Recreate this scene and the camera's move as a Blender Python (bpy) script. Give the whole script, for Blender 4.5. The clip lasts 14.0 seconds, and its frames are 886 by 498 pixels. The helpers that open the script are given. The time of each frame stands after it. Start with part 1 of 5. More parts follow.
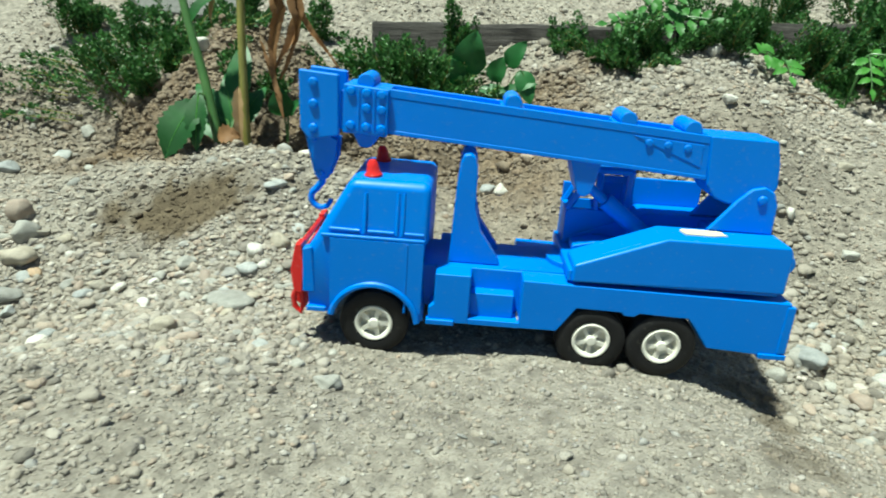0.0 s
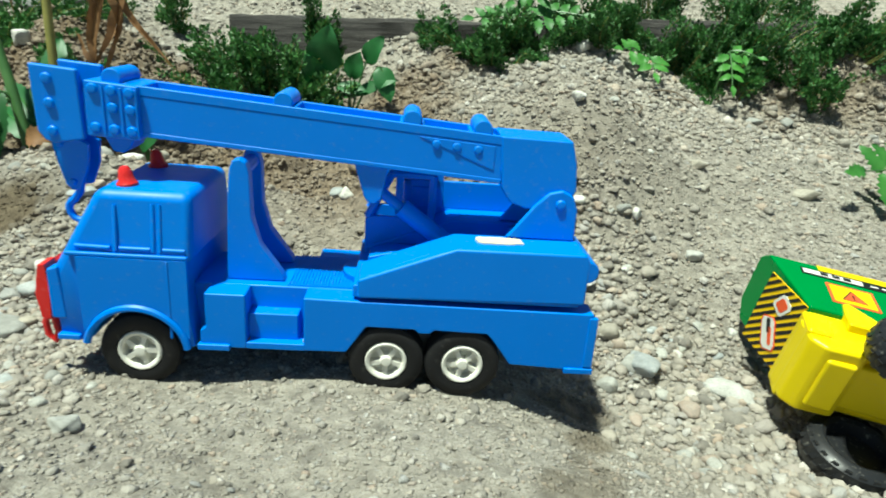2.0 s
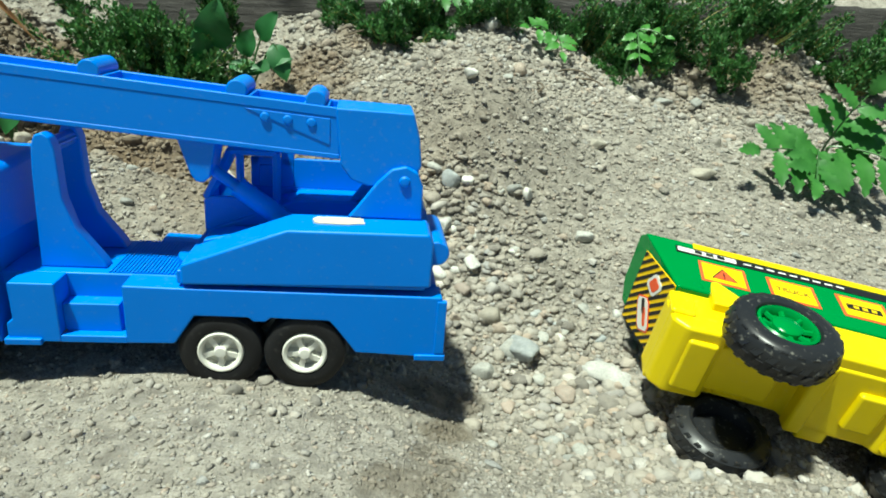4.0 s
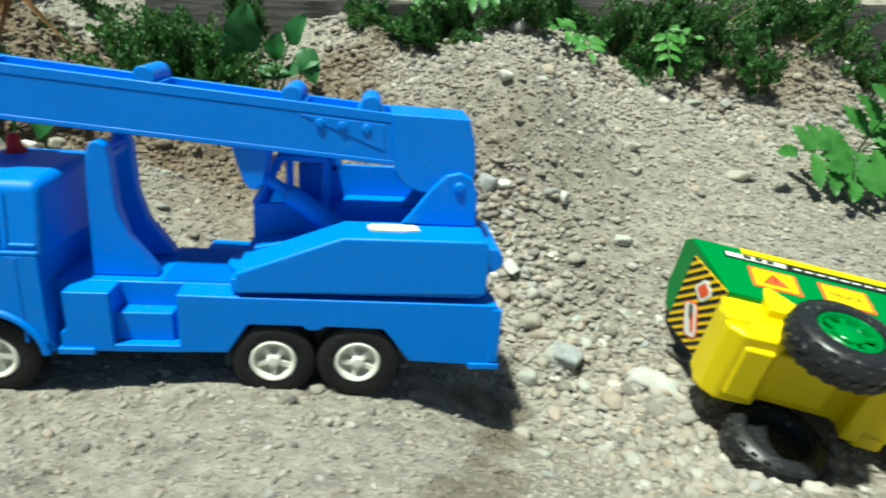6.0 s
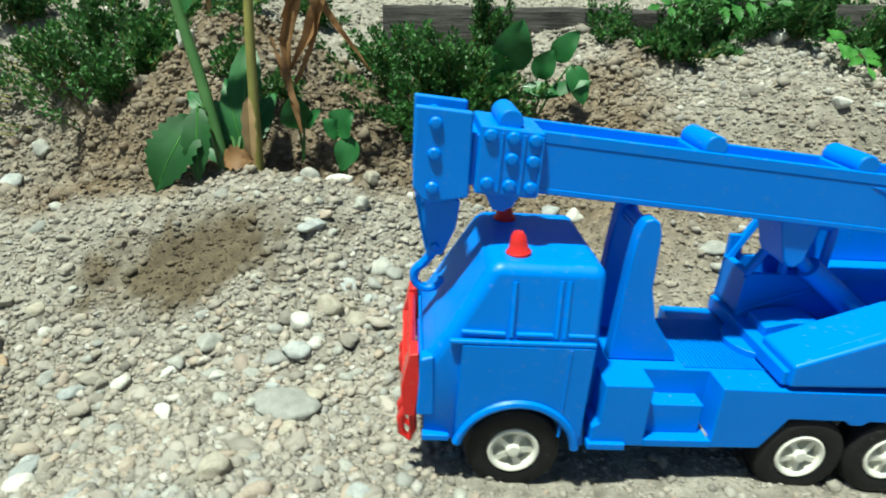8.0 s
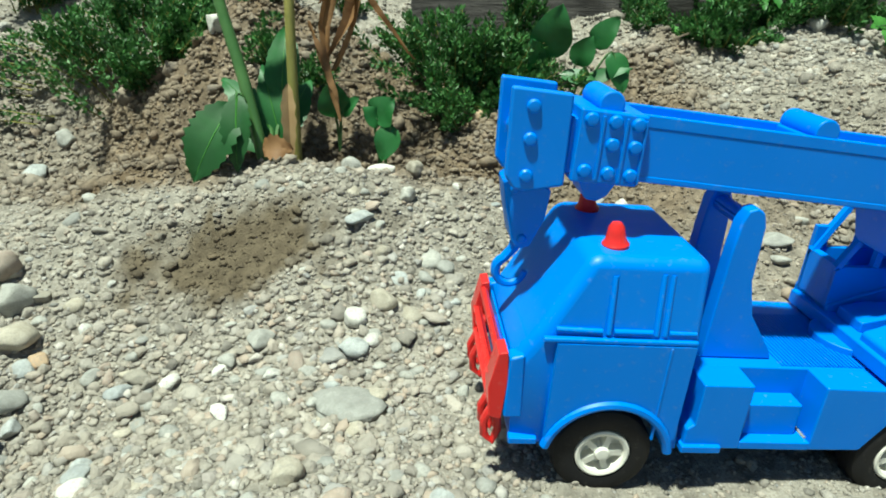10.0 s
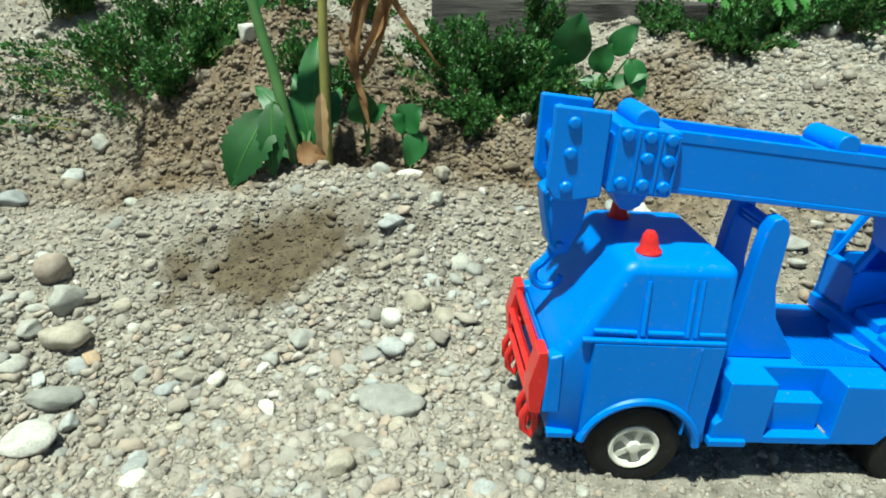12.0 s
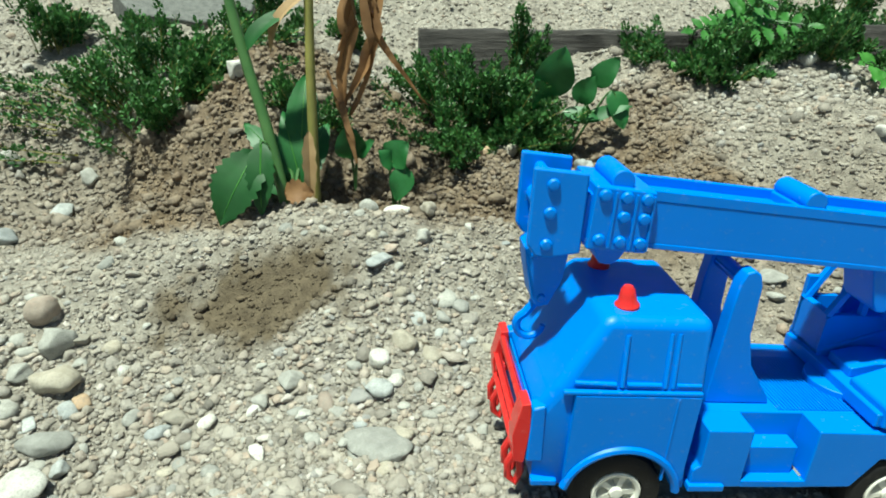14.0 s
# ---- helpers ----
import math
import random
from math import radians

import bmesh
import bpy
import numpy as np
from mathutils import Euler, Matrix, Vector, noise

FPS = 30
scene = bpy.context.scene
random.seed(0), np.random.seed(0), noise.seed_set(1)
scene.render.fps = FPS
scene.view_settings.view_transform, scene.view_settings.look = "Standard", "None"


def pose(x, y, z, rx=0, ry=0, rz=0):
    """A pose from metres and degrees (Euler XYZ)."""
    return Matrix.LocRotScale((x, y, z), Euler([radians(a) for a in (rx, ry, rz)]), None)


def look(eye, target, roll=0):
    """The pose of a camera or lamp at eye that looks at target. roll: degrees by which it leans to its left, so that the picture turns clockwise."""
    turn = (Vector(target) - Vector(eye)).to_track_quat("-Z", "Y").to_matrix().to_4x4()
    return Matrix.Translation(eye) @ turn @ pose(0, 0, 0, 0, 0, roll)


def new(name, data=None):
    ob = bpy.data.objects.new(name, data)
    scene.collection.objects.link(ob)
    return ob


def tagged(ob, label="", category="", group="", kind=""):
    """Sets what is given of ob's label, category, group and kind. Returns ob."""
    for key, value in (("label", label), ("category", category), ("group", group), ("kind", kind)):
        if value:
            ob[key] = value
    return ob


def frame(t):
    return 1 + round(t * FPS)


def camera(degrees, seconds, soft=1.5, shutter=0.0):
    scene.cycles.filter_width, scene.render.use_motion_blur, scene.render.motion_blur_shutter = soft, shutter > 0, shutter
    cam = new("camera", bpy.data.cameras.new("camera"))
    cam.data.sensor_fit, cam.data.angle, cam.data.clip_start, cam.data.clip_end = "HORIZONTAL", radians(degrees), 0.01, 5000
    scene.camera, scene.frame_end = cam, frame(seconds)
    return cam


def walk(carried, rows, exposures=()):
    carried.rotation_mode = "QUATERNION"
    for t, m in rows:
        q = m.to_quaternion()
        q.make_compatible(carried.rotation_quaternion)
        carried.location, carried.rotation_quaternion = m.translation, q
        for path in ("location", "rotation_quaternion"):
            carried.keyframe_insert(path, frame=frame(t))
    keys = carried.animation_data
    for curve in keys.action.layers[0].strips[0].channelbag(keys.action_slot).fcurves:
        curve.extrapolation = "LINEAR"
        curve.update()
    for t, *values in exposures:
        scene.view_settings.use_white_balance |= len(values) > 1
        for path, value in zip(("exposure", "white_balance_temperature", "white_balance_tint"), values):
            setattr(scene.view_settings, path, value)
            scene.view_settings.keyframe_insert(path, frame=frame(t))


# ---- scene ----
cam = camera(69.8, 14.0, soft=1.8, shutter=0.5)
METRES, EYE, TILT, LEAN, TURN = 0.46, 0.19, -20.0, -1.7, 0.0
ROWS = [
    (0.0, 0.0, 0.0, 0.0, -0.0, 0.0, 0.0),
    (0.5, 0.0422, 0.0169, 0.0052, -1.19, -0.13, 0.47),
    (1.0, 0.0841, 0.0303, 0.0093, -2.61, -0.01, 0.73),
    (1.5, 0.1293, 0.0395, 0.0119, -3.53, -0.16, 1.16),
    (2.0, 0.1643, 0.0566, 0.0131, -5.03, -0.26, 1.36),
    (2.5, 0.1945, 0.0705, 0.006, -5.91, -0.76, 1.41),
    (3.0, 0.2384, 0.0828, 0.0029, -7.17, -1.1, 1.65),
    (5.5, 0.295, 0.0806, 0.0, -8.62, -1.4, 2.31),
    (6.0, 0.2398, 0.097, 0.0091, -7.8, -1.31, 2.36),
    (6.5, 0.1374, 0.1137, 0.0124, -5.79, -1.81, 1.82),
    (7.0, 0.0352, 0.1395, 0.0202, -4.29, -2.17, 1.27),
    (7.5, -0.0821, 0.1723, 0.0634, -4.77, -2.41, 1.01),
    (8.0, -0.1676, 0.204, 0.1032, -4.91, -2.62, 1.89),
    (8.5, -0.1862, 0.2361, 0.101, -5.83, -2.32, 2.06),
    (9.0, -0.2019, 0.253, 0.0991, -5.7, -3.26, 1.88),
    (11.5, -0.2572, 0.2109, 0.1125, -4.57, -3.28, 2.22),
    (12.0, -0.2621, 0.2103, 0.1131, -4.72, -3.49, 1.94),
    (12.5, -0.2607, 0.2082, 0.1175, -4.76, -3.22, 2.1),
    (13.0, -0.257, 0.2026, 0.1307, -4.94, -2.86, 2.53),
    (13.5, -0.2562, 0.1999, 0.138, -5.28, -2.52, 2.74),
    (14.0, -0.2575, 0.1981, 0.1484, -5.63, -2.64, 2.38),
]
walk(cam, [(t, pose(0, 0, EYE, TILT, LEAN, TURN) @ pose(METRES * x, METRES * y, METRES * z, 90 + pitch, roll, yaw)) for t, x, y, z, yaw, pitch, roll in ROWS],
     exposures=((0.0, 0.72, 6250, -12.5), (14.0, 0.72, 6250, -12.5)))

# ---------------------------------------------------------------- light
scene.view_settings.exposure = 0.0
SUN_UP, SUN_FROM = 73.0, (-0.78, -0.62)          # degrees above the ground; plan direction the light comes from
world = bpy.data.worlds.new("sky")
scene.world = world
world.use_nodes = True
sky = world.node_tree.nodes.new("ShaderNodeTexSky")
sky.sky_type = "NISHITA"
sky.sun_disc = False
sky.sun_elevation = radians(SUN_UP)
sky.sun_rotation = math.atan2(SUN_FROM[0], SUN_FROM[1])
world.node_tree.links.new(sky.outputs[0], world.node_tree.nodes["Background"].inputs[0])
world.node_tree.nodes["Background"].inputs[1].default_value = 0.037
sun_data = bpy.data.lights.new("sun", "SUN")
sun_data.energy, sun_data.angle, sun_data.color = 5.0, radians(3.2), (1.0, 0.95, 0.88)
sun = new("sun", sun_data)
flat_len = math.hypot(*SUN_FROM)
sun_vec = Vector((SUN_FROM[0] / flat_len * math.cos(radians(SUN_UP)), SUN_FROM[1] / flat_len * math.cos(radians(SUN_UP)), math.sin(radians(SUN_UP))))
sun.matrix_world = look(sun_vec * 3, (0, 0, 0))


# ---------------------------------------------------------------- materials
def material(name):
    m = bpy.data.materials.new(name)
    m.use_nodes = True
    return m, m.node_tree.nodes, m.node_tree.links, m.node_tree.nodes["Principled BSDF"]


def noise_node(nodes, links, scale, detail=4.0, coords=None, rough=0.55):
    n = nodes.new("ShaderNodeTexNoise")
    n.inputs["Scale"].default_value, n.inputs["Detail"].default_value, n.inputs["Roughness"].default_value = scale, detail, rough
    if coords is None:
        coords = nodes.new("ShaderNodeTexCoord").outputs["Object"]
    links.new(coords, n.inputs["Vector"])
    return n


def ramp(nodes, links, source, stops):
    r = nodes.new("ShaderNodeValToRGB")
    while len(r.color_ramp.elements) < len(stops):
        r.color_ramp.elements.new(0.5)
    for e, (p, c) in zip(r.color_ramp.elements, stops):
        e.position, e.color = p, (*c, 1)
    links.new(source, r.inputs[0])
    return r.outputs[0]


def mixed(nodes, links, fac, a, b, mode="MIX"):
    n = nodes.new("ShaderNodeMix")
    n.data_type, n.blend_type = "RGBA", mode
    for socket, value in ((n.inputs[0], fac), (n.inputs[6], a), (n.inputs[7], b)):
        if isinstance(value, (int, float)):
            socket.default_value = value
        elif isinstance(value, tuple):
            socket.default_value = (*value, 1)
        else:
            links.new(value, socket)
    return n.outputs[2]


def bumped(nodes, links, bsdf, height, strength, distance):
    b = nodes.new("ShaderNodeBump")
    b.inputs["Strength"].default_value, b.inputs["Distance"].default_value = strength, distance
    links.new(height, b.inputs["Height"])
    links.new(b.outputs[0], bsdf.inputs["Normal"])


def plastic(name, colour, dusty=(0.42, 0.40, 0.34), rough=0.32, dust=0.25, relief=0.0002):
    """Moulded toy plastic: slightly uneven gloss, scuffs and a little dust."""
    m, nodes, links, bsdf = material(name)
    big = noise_node(nodes, links, 28, 3)
    fine = noise_node(nodes, links, 420, 5)
    dark = tuple(c * 0.86 for c in colour)
    base = mixed(nodes, links, big.outputs[0], colour, dark)
    speck = ramp(nodes, links, fine.outputs[0], ((0.60, (0, 0, 0)), (0.82, (1, 1, 1))))
    dusting = nodes.new("ShaderNodeMath")
    dusting.operation = "MULTIPLY"
    dusting.inputs[1].default_value = dust
    links.new(speck, dusting.inputs[0])
    links.new(mixed(nodes, links, dusting.outputs[0], base, dusty), bsdf.inputs["Base Color"])
    links.new(ramp(nodes, links, big.outputs[0], ((0.3, (rough * 0.8,) * 3), (0.75, (rough * 1.45,) * 3))), bsdf.inputs["Roughness"])
    bsdf.inputs["Specular IOR Level"].default_value = 0.3
    bumped(nodes, links, bsdf, big.outputs[0], 0.25, relief)
    return m


BLUE = plastic("blue_plastic", (0.007, 0.185, 0.74), rough=0.42, dust=0.14)
DUST = plastic("sandy_dust", (0.20, 0.215, 0.215), rough=0.95, dust=0.5)
RED = plastic("red_plastic", (0.62, 0.025, 0.025), rough=0.28, dust=0.15)
GREEN = plastic("green_plastic", (0.004, 0.20, 0.035), rough=0.25, dust=0.12)
YELLOW = plastic("yellow_plastic", (0.80, 0.62, 0.004), rough=0.38, dust=0.12)
RIM = plastic("cream_plastic", (0.82, 0.80, 0.71), rough=0.4, dust=0.25)
RUBBER = plastic("black_rubber", (0.010, 0.010, 0.011), rough=0.6, dust=0.10)
TYRE = plastic("black_tyre_plastic", (0.016, 0.017, 0.019), rough=0.36, dust=0.5)
STICKER_YELLOW = plastic("yellow_sticker", (0.85, 0.55, 0.004), rough=0.35, dust=0.1)
STICKER_BLACK = plastic("black_print", (0.012, 0.012, 0.012), rough=0.35, dust=0.1)
STICKER_RED = plastic("red_print", (0.75, 0.10, 0.03), rough=0.35, dust=0.1)
STICKER_WHITE = plastic("white_sticker", (0.75, 0.74, 0.68), rough=0.45, dust=0.2)
RESIDUE = plastic("sticker_residue", (0.60, 0.55, 0.40), rough=0.75, dust=0.5)
PURPLE = plastic("purple_sticker_film", (0.035, 0.075, 0.50), rough=0.25, dust=0.1)


def earth(name, islands):
    """Dry river gravel and sand; the soil attribute turns it to brown earth, the damp one to wet earth."""
    m, nodes, links, bsdf = material(name)
    geo = nodes.new("ShaderNodeNewGeometry")
    place = geo.outputs["Position"]
    big = noise_node(nodes, links, 9, 4, place)
    mid = noise_node(nodes, links, 130, 5, place)
    fine = noise_node(nodes, links, 900, 4, place, 0.7)
    if islands:
        dry = ramp(nodes, links, geo.outputs["Random Per Island"], (
            (0.0, (0.14, 0.138, 0.13)), (0.18, (0.30, 0.29, 0.265)), (0.40, (0.40, 0.38, 0.335)), (0.58, (0.31, 0.31, 0.295)),
            (0.74, (0.46, 0.45, 0.415)), (0.85, (0.42, 0.345, 0.28)), (0.93, (0.31, 0.335, 0.35)), (1.0, (0.68, 0.67, 0.64))))
        dry = mixed(nodes, links, 0.30, dry, ramp(nodes, links, mid.outputs[0], ((0.3, (0.19, 0.185, 0.165)), (0.7, (0.46, 0.45, 0.41)))))
    else:
        dry = ramp(nodes, links, mid.outputs[0], ((0.3, (0.17, 0.165, 0.15)), (0.52, (0.32, 0.315, 0.285)), (0.75, (0.45, 0.44, 0.40))))
        dry = mixed(nodes, links, ramp(nodes, links, fine.outputs[0], ((0.45, (0, 0, 0)), (0.7, (0.7, 0.7, 0.7)))), dry, (0.17, 0.15, 0.125))
    brown = ramp(nodes, links, mid.outputs[0], ((0.3, (0.085, 0.063, 0.040)), (0.7, (0.245, 0.19, 0.125))))
    wet = ramp(nodes, links, mid.outputs[0], ((0.3, (0.066, 0.053, 0.034)), (0.7, (0.145, 0.120, 0.080))))
    soil = nodes.new("ShaderNodeAttribute")
    soil.attribute_name = "soil"
    damp = nodes.new("ShaderNodeAttribute")
    damp.attribute_name = "damp"
    col = mixed(nodes, links, soil.outputs["Fac"], dry, mixed(nodes, links, 0.15, brown, dry) if islands else brown)
    col = mixed(nodes, links, damp.outputs["Fac"], col, wet)
    col = mixed(nodes, links, 0.25, col, ramp(nodes, links, big.outputs[0], ((0.35, (0.5, 0.47, 0.42)), (0.65, (1, 1, 1)))), "MULTIPLY")
    col = mixed(nodes, links, 1.0, col, (1.08, 1.02, 0.97), "MULTIPLY")
    links.new(col, bsdf.inputs["Base Color"])
    bsdf.inputs["Roughness"].default_value = 0.9
    bsdf.inputs["Specular IOR Level"].default_value = 0.25
    bumped(nodes, links, bsdf, fine.outputs[0], 0.9, 0.0016 if not islands else 0.0012)
    return m


GROUND = earth("dry_gravel_ground", False)
GRAINS = earth("gravel_grains", True)


def stone(name, a, b, rough=0.75):
    m, nodes, links, bsdf = material(name)
    info = nodes.new("ShaderNodeObjectInfo")
    spot = nodes.new("ShaderNodeNewGeometry").outputs["Position"]
    n1 = noise_node(nodes, links, 170, 6, spot, 0.65)
    n2 = noise_node(nodes, links, 1100, 4, spot, 0.7)
    col = ramp(nodes, links, n1.outputs[0], ((0.32, a), (0.68, b)))
    tone = ramp(nodes, links, info.outputs["Random"], ((0, (0.72, 0.72, 0.72)), (1, (1.12, 1.10, 1.06))))
    col = mixed(nodes, links, 1.0, col, tone, "MULTIPLY")
    links.new(mixed(nodes, links, ramp(nodes, links, n2.outputs[0], ((0.48, (0, 0, 0)), (0.68, (0.65, 0.65, 0.65)))), col, (0.22, 0.215, 0.19)), bsdf.inputs["Base Color"])
    bsdf.inputs["Roughness"].default_value = rough
    bumped(nodes, links, bsdf, n2.outputs[0], 0.7, 0.0008)
    return m


STONE_GREY = stone("grey_river_stone", (0.28, 0.28, 0.26), (0.44, 0.44, 0.41))
STONE_WHITE = stone("white_quartz", (0.46, 0.455, 0.42), (0.70, 0.69, 0.65), 0.65)
STONE_BEIGE = stone("beige_stone", (0.30, 0.27, 0.215), (0.45, 0.415, 0.35))
STONE_BLUE = stone("blue_grey_slate", (0.27, 0.29, 0.295), (0.47, 0.495, 0.495), 0.6)
STONE_RED = stone("reddish_stone", (0.30, 0.235, 0.19), (0.42, 0.355, 0.30))
SLAB = stone("damp_concrete", (0.07, 0.075, 0.072), (0.16, 0.165, 0.16))
STONE_ORANGE = stone("orange_stone", (0.50, 0.32, 0.18), (0.66, 0.50, 0.34))


def leafy(name, dark, light, shine=0.45, through_light=0.22):
    m, nodes, links, bsdf = material(name)
    geo = nodes.new("ShaderNodeNewGeometry")
    n = noise_node(nodes, links, 60, 4, geo.outputs["Position"])
    col = ramp(nodes, links, geo.outputs["Random Per Island"], ((0, dark), (1, light)))
    col = mixed(nodes, links, 0.5, col, ramp(nodes, links, n.outputs[0], ((0.35, dark), (0.7, light))))
    links.new(col, bsdf.inputs["Base Color"])
    bsdf.inputs["Roughness"].default_value = shine
    glow = nodes.new("ShaderNodeBsdfTranslucent")
    links.new(col, glow.inputs[0])
    mix = nodes.new("ShaderNodeMixShader")
    mix.inputs[0].default_value = through_light
    links.new(bsdf.outputs[0], mix.inputs[1])
    links.new(glow.outputs[0], mix.inputs[2])
    links.new(mix.outputs[0], nodes["Material Output"].inputs[0])
    bumped(nodes, links, bsdf, n.outputs[0], 0.3, 0.001)
    return m


LEAF_DARK = leafy("dark_green_leaf", (0.006, 0.050, 0.008), (0.022, 0.12, 0.022), 0.6)
LEAF_BLUE = leafy("waxy_green_leaf", (0.014, 0.08, 0.018), (0.04, 0.185, 0.045), 0.5)
LEAF_FINE = leafy("fine_green_leaf", (0.008, 0.036, 0.008), (0.105, 0.275, 0.065), 0.5)
LEAF_LIGHT = leafy("light_green_leaf", (0.035, 0.15, 0.022), (0.11, 0.32, 0.05), 0.45)
LEAF_WEED = leafy("mid_green_leaf", (0.022, 0.11, 0.016), (0.075, 0.24, 0.04), 0.5)
STEM_GREEN = leafy("green_stalk", (0.035, 0.11, 0.03), (0.10, 0.21, 0.065), 0.4, 0.1)
STEM_OLIVE = leafy("olive_stalk", (0.12, 0.13, 0.03), (0.28, 0.26, 0.07), 0.5, 0.05)
DRY_LEAF = leafy("dry_brown_leaf", (0.14, 0.065, 0.022), (0.36, 0.20, 0.085), 0.7, 0.2)
DRY_PALE = leafy("dry_straw_husk", (0.22, 0.13, 0.055), (0.48, 0.34, 0.18), 0.7, 0.15)
TWIG = leafy("grey_twig", (0.05, 0.04, 0.03), (0.16, 0.125, 0.085), 0.8, 0.0)


def plank_wood():
    m, nodes, links, bsdf = material("weathered_dark_wood")
    tc = nodes.new("ShaderNodeTexCoord")
    mp = nodes.new("ShaderNodeMapping")
    mp.inputs["Scale"].default_value = (6, 90, 90)
    links.new(tc.outputs["Object"], mp.inputs[0])
    n = noise_node(nodes, links, 4, 6, mp.outputs[0], 0.7)
    links.new(ramp(nodes, links, n.outputs[0], ((0.3, (0.018, 0.016, 0.015)), (0.55, (0.055, 0.050, 0.046)), (0.8, (0.14, 0.13, 0.12)))), bsdf.inputs["Base Color"])
    bsdf.inputs["Roughness"].default_value = 0.9
    bumped(nodes, links, bsdf, n.outputs[0], 0.8, 0.002)
    return m


WOOD = plank_wood()


# ---------------------------------------------------------------- mesh helpers
def part(name, bm, mat, parent=None, label="", bevel=0.0, smooth=True, scale=0.001, segments=2):
    """Links a bmesh, drawn in millimetres, as one mesh object under its parent."""
    bmesh.ops.recalc_face_normals(bm, faces=bm.faces[:])
    me = bpy.data.meshes.new(name)
    bm.to_mesh(me)
    bm.free()
    me.transform(Matrix.Scale(scale, 4))
    me.materials.append(mat)
    ob = new(name, me)
    if parent is not None:
        ob.parent = parent
    if bevel:
        b = ob.modifiers.new("bevel", "BEVEL")
        b.width, b.segments, b.limit_method, b.angle_limit = bevel * scale, segments, "ANGLE", radians(28)
        b.use_clamp_overlap = True
        b.harden_normals = True
    for p in me.polygons:
        p.use_smooth = smooth
    if smooth and not bevel:
        me.set_sharp_from_angle(angle=radians(38))
    if label:
        ob["label"] = label
    return ob


def prism(bm, outline, w0, w1, inset=None):
    """A side outline (u, v) swept from w0 to w1; inset(u, v) draws the sides in towards the middle."""
    inset = inset or (lambda u, v: 0.0)
    near = [bm.verts.new((u, w0 + inset(u, v), v)) for u, v in outline]
    far = [bm.verts.new((u, w1 - inset(u, v), v)) for u, v in outline]
    bm.faces.new(near)
    bm.faces.new(far[::-1])
    for i in range(len(outline)):
        j = (i + 1) % len(outline)
        bm.faces.new((near[j], near[i], far[i], far[j]))


def box(bm, u0, u1, w0, w1, v0, v1):
    prism(bm, [(u0, v0), (u1, v0), (u1, v1), (u0, v1)], w0, w1)


def turned(bm, profile, m, steps=20):
    """A profile of (radius, height) turned round the z axis of m."""
    rings = []
    for r, h in profile:
        if r < 1e-6:
            rings.append([bm.verts.new(m @ Vector((0, 0, h)))])
        else:
            rings.append([bm.verts.new(m @ Vector((r * math.cos(2 * math.pi * i / steps), r * math.sin(2 * math.pi * i / steps), h))) for i in range(steps)])
    for a, b in zip(rings, rings[1:]):
        for i in range(steps):
            j = (i + 1) % steps
            if len(a) == 1 and len(b) == 1:
                continue
            if len(a) == 1:
                bm.faces.new((a[0], b[i], b[j]))
            elif len(b) == 1:
                bm.faces.new((a[i], b[0], a[j]))
            else:
                bm.faces.new((a[i], b[i], b[j], a[j]))


def rod(bm, a, b, r0, r1=None, steps=12):
    a, b = Vector(a), Vector(b)
    r1 = r0 if r1 is None else r1
    m = Matrix.Translation(a) @ (b - a).to_track_quat("Z", "Y").to_matrix().to_4x4()
    h = (b - a).length
    turned(bm, [(0, 0), (r0, 0), (r1, h), (0, h)], m, steps)


def tube(bm, points, radii, steps=8):
    """A tube along points, with a radius at each."""
    points = [Vector(p) for p in points]
    rings = []
    up = Vector((0.3, 0.9, 0.2))
    for i, p in enumerate(points):
        d = (points[min(i + 1, len(points) - 1)] - points[max(i - 1, 0)]).normalized()
        s = d.cross(up).normalized()
        t = d.cross(s)
        rings.append([bm.verts.new(p + radii[i] * (s * math.cos(2 * math.pi * k / steps) + t * math.sin(2 * math.pi * k / steps))) for k in range(steps)])
    for a, b in zip(rings, rings[1:]):
        for k in range(steps):
            bm.faces.new((a[k], a[(k + 1) % steps], b[(k + 1) % steps], b[k]))
    bm.faces.new(rings[0][::-1])
    bm.faces.new(rings[-1])


def dome(bm, centre, normal, r, h):
    m = Matrix.Translation(centre) @ Vector(normal).to_track_quat("Z", "Y").to_matrix().to_4x4()
    turned(bm, [(r, -0.3), (r, h * 0.35), (r * 0.75, h * 0.8), (0, h)], m, 12)


def arc(cu, cv, r, a0, a1, n):
    return [(cu + r * math.cos(radians(a0 + (a1 - a0) * i / n)), cv + r * math.sin(radians(a0 + (a1 - a0) * i / n))) for i in range(n + 1)]


def thing(name, m, label, category, group=""):
    ob = new(name)
    ob.empty_display_size = 0.02
    ob.matrix_world = m
    return tagged(ob, label, category, group)


# ---------------------------------------------------------------- the lie of the land
SWELLS = (                                       # x, y, reach, height
    (-0.12, 0.5, 0.09, 0.0226), (-0.2, 0.42, 0.1, 0.0332), (-0.05, 0.28, 0.1, -0.009), (0.08, 0.28, 0.1, 0.0039), (0.22, 0.3, 0.08, -0.0273),
    (0.3, 0.32, 0.1, -0.0287), (0.13, 0.5, 0.08, 0.0533), (0.23, 0.51, 0.07, 0.0819), (0.32, 0.42, 0.1, 0.0325), (0.45, 0.48, 0.12, 0.0401),
    (0.42, 0.6, 0.1, -0.0322), (0.3, 0.68, 0.09, 0.0353), (0.1, 0.7, 0.1, 0.0304), (0.03, 0.6, 0.08, -0.0487), (-0.2, 0.62, 0.08, 0.0426))
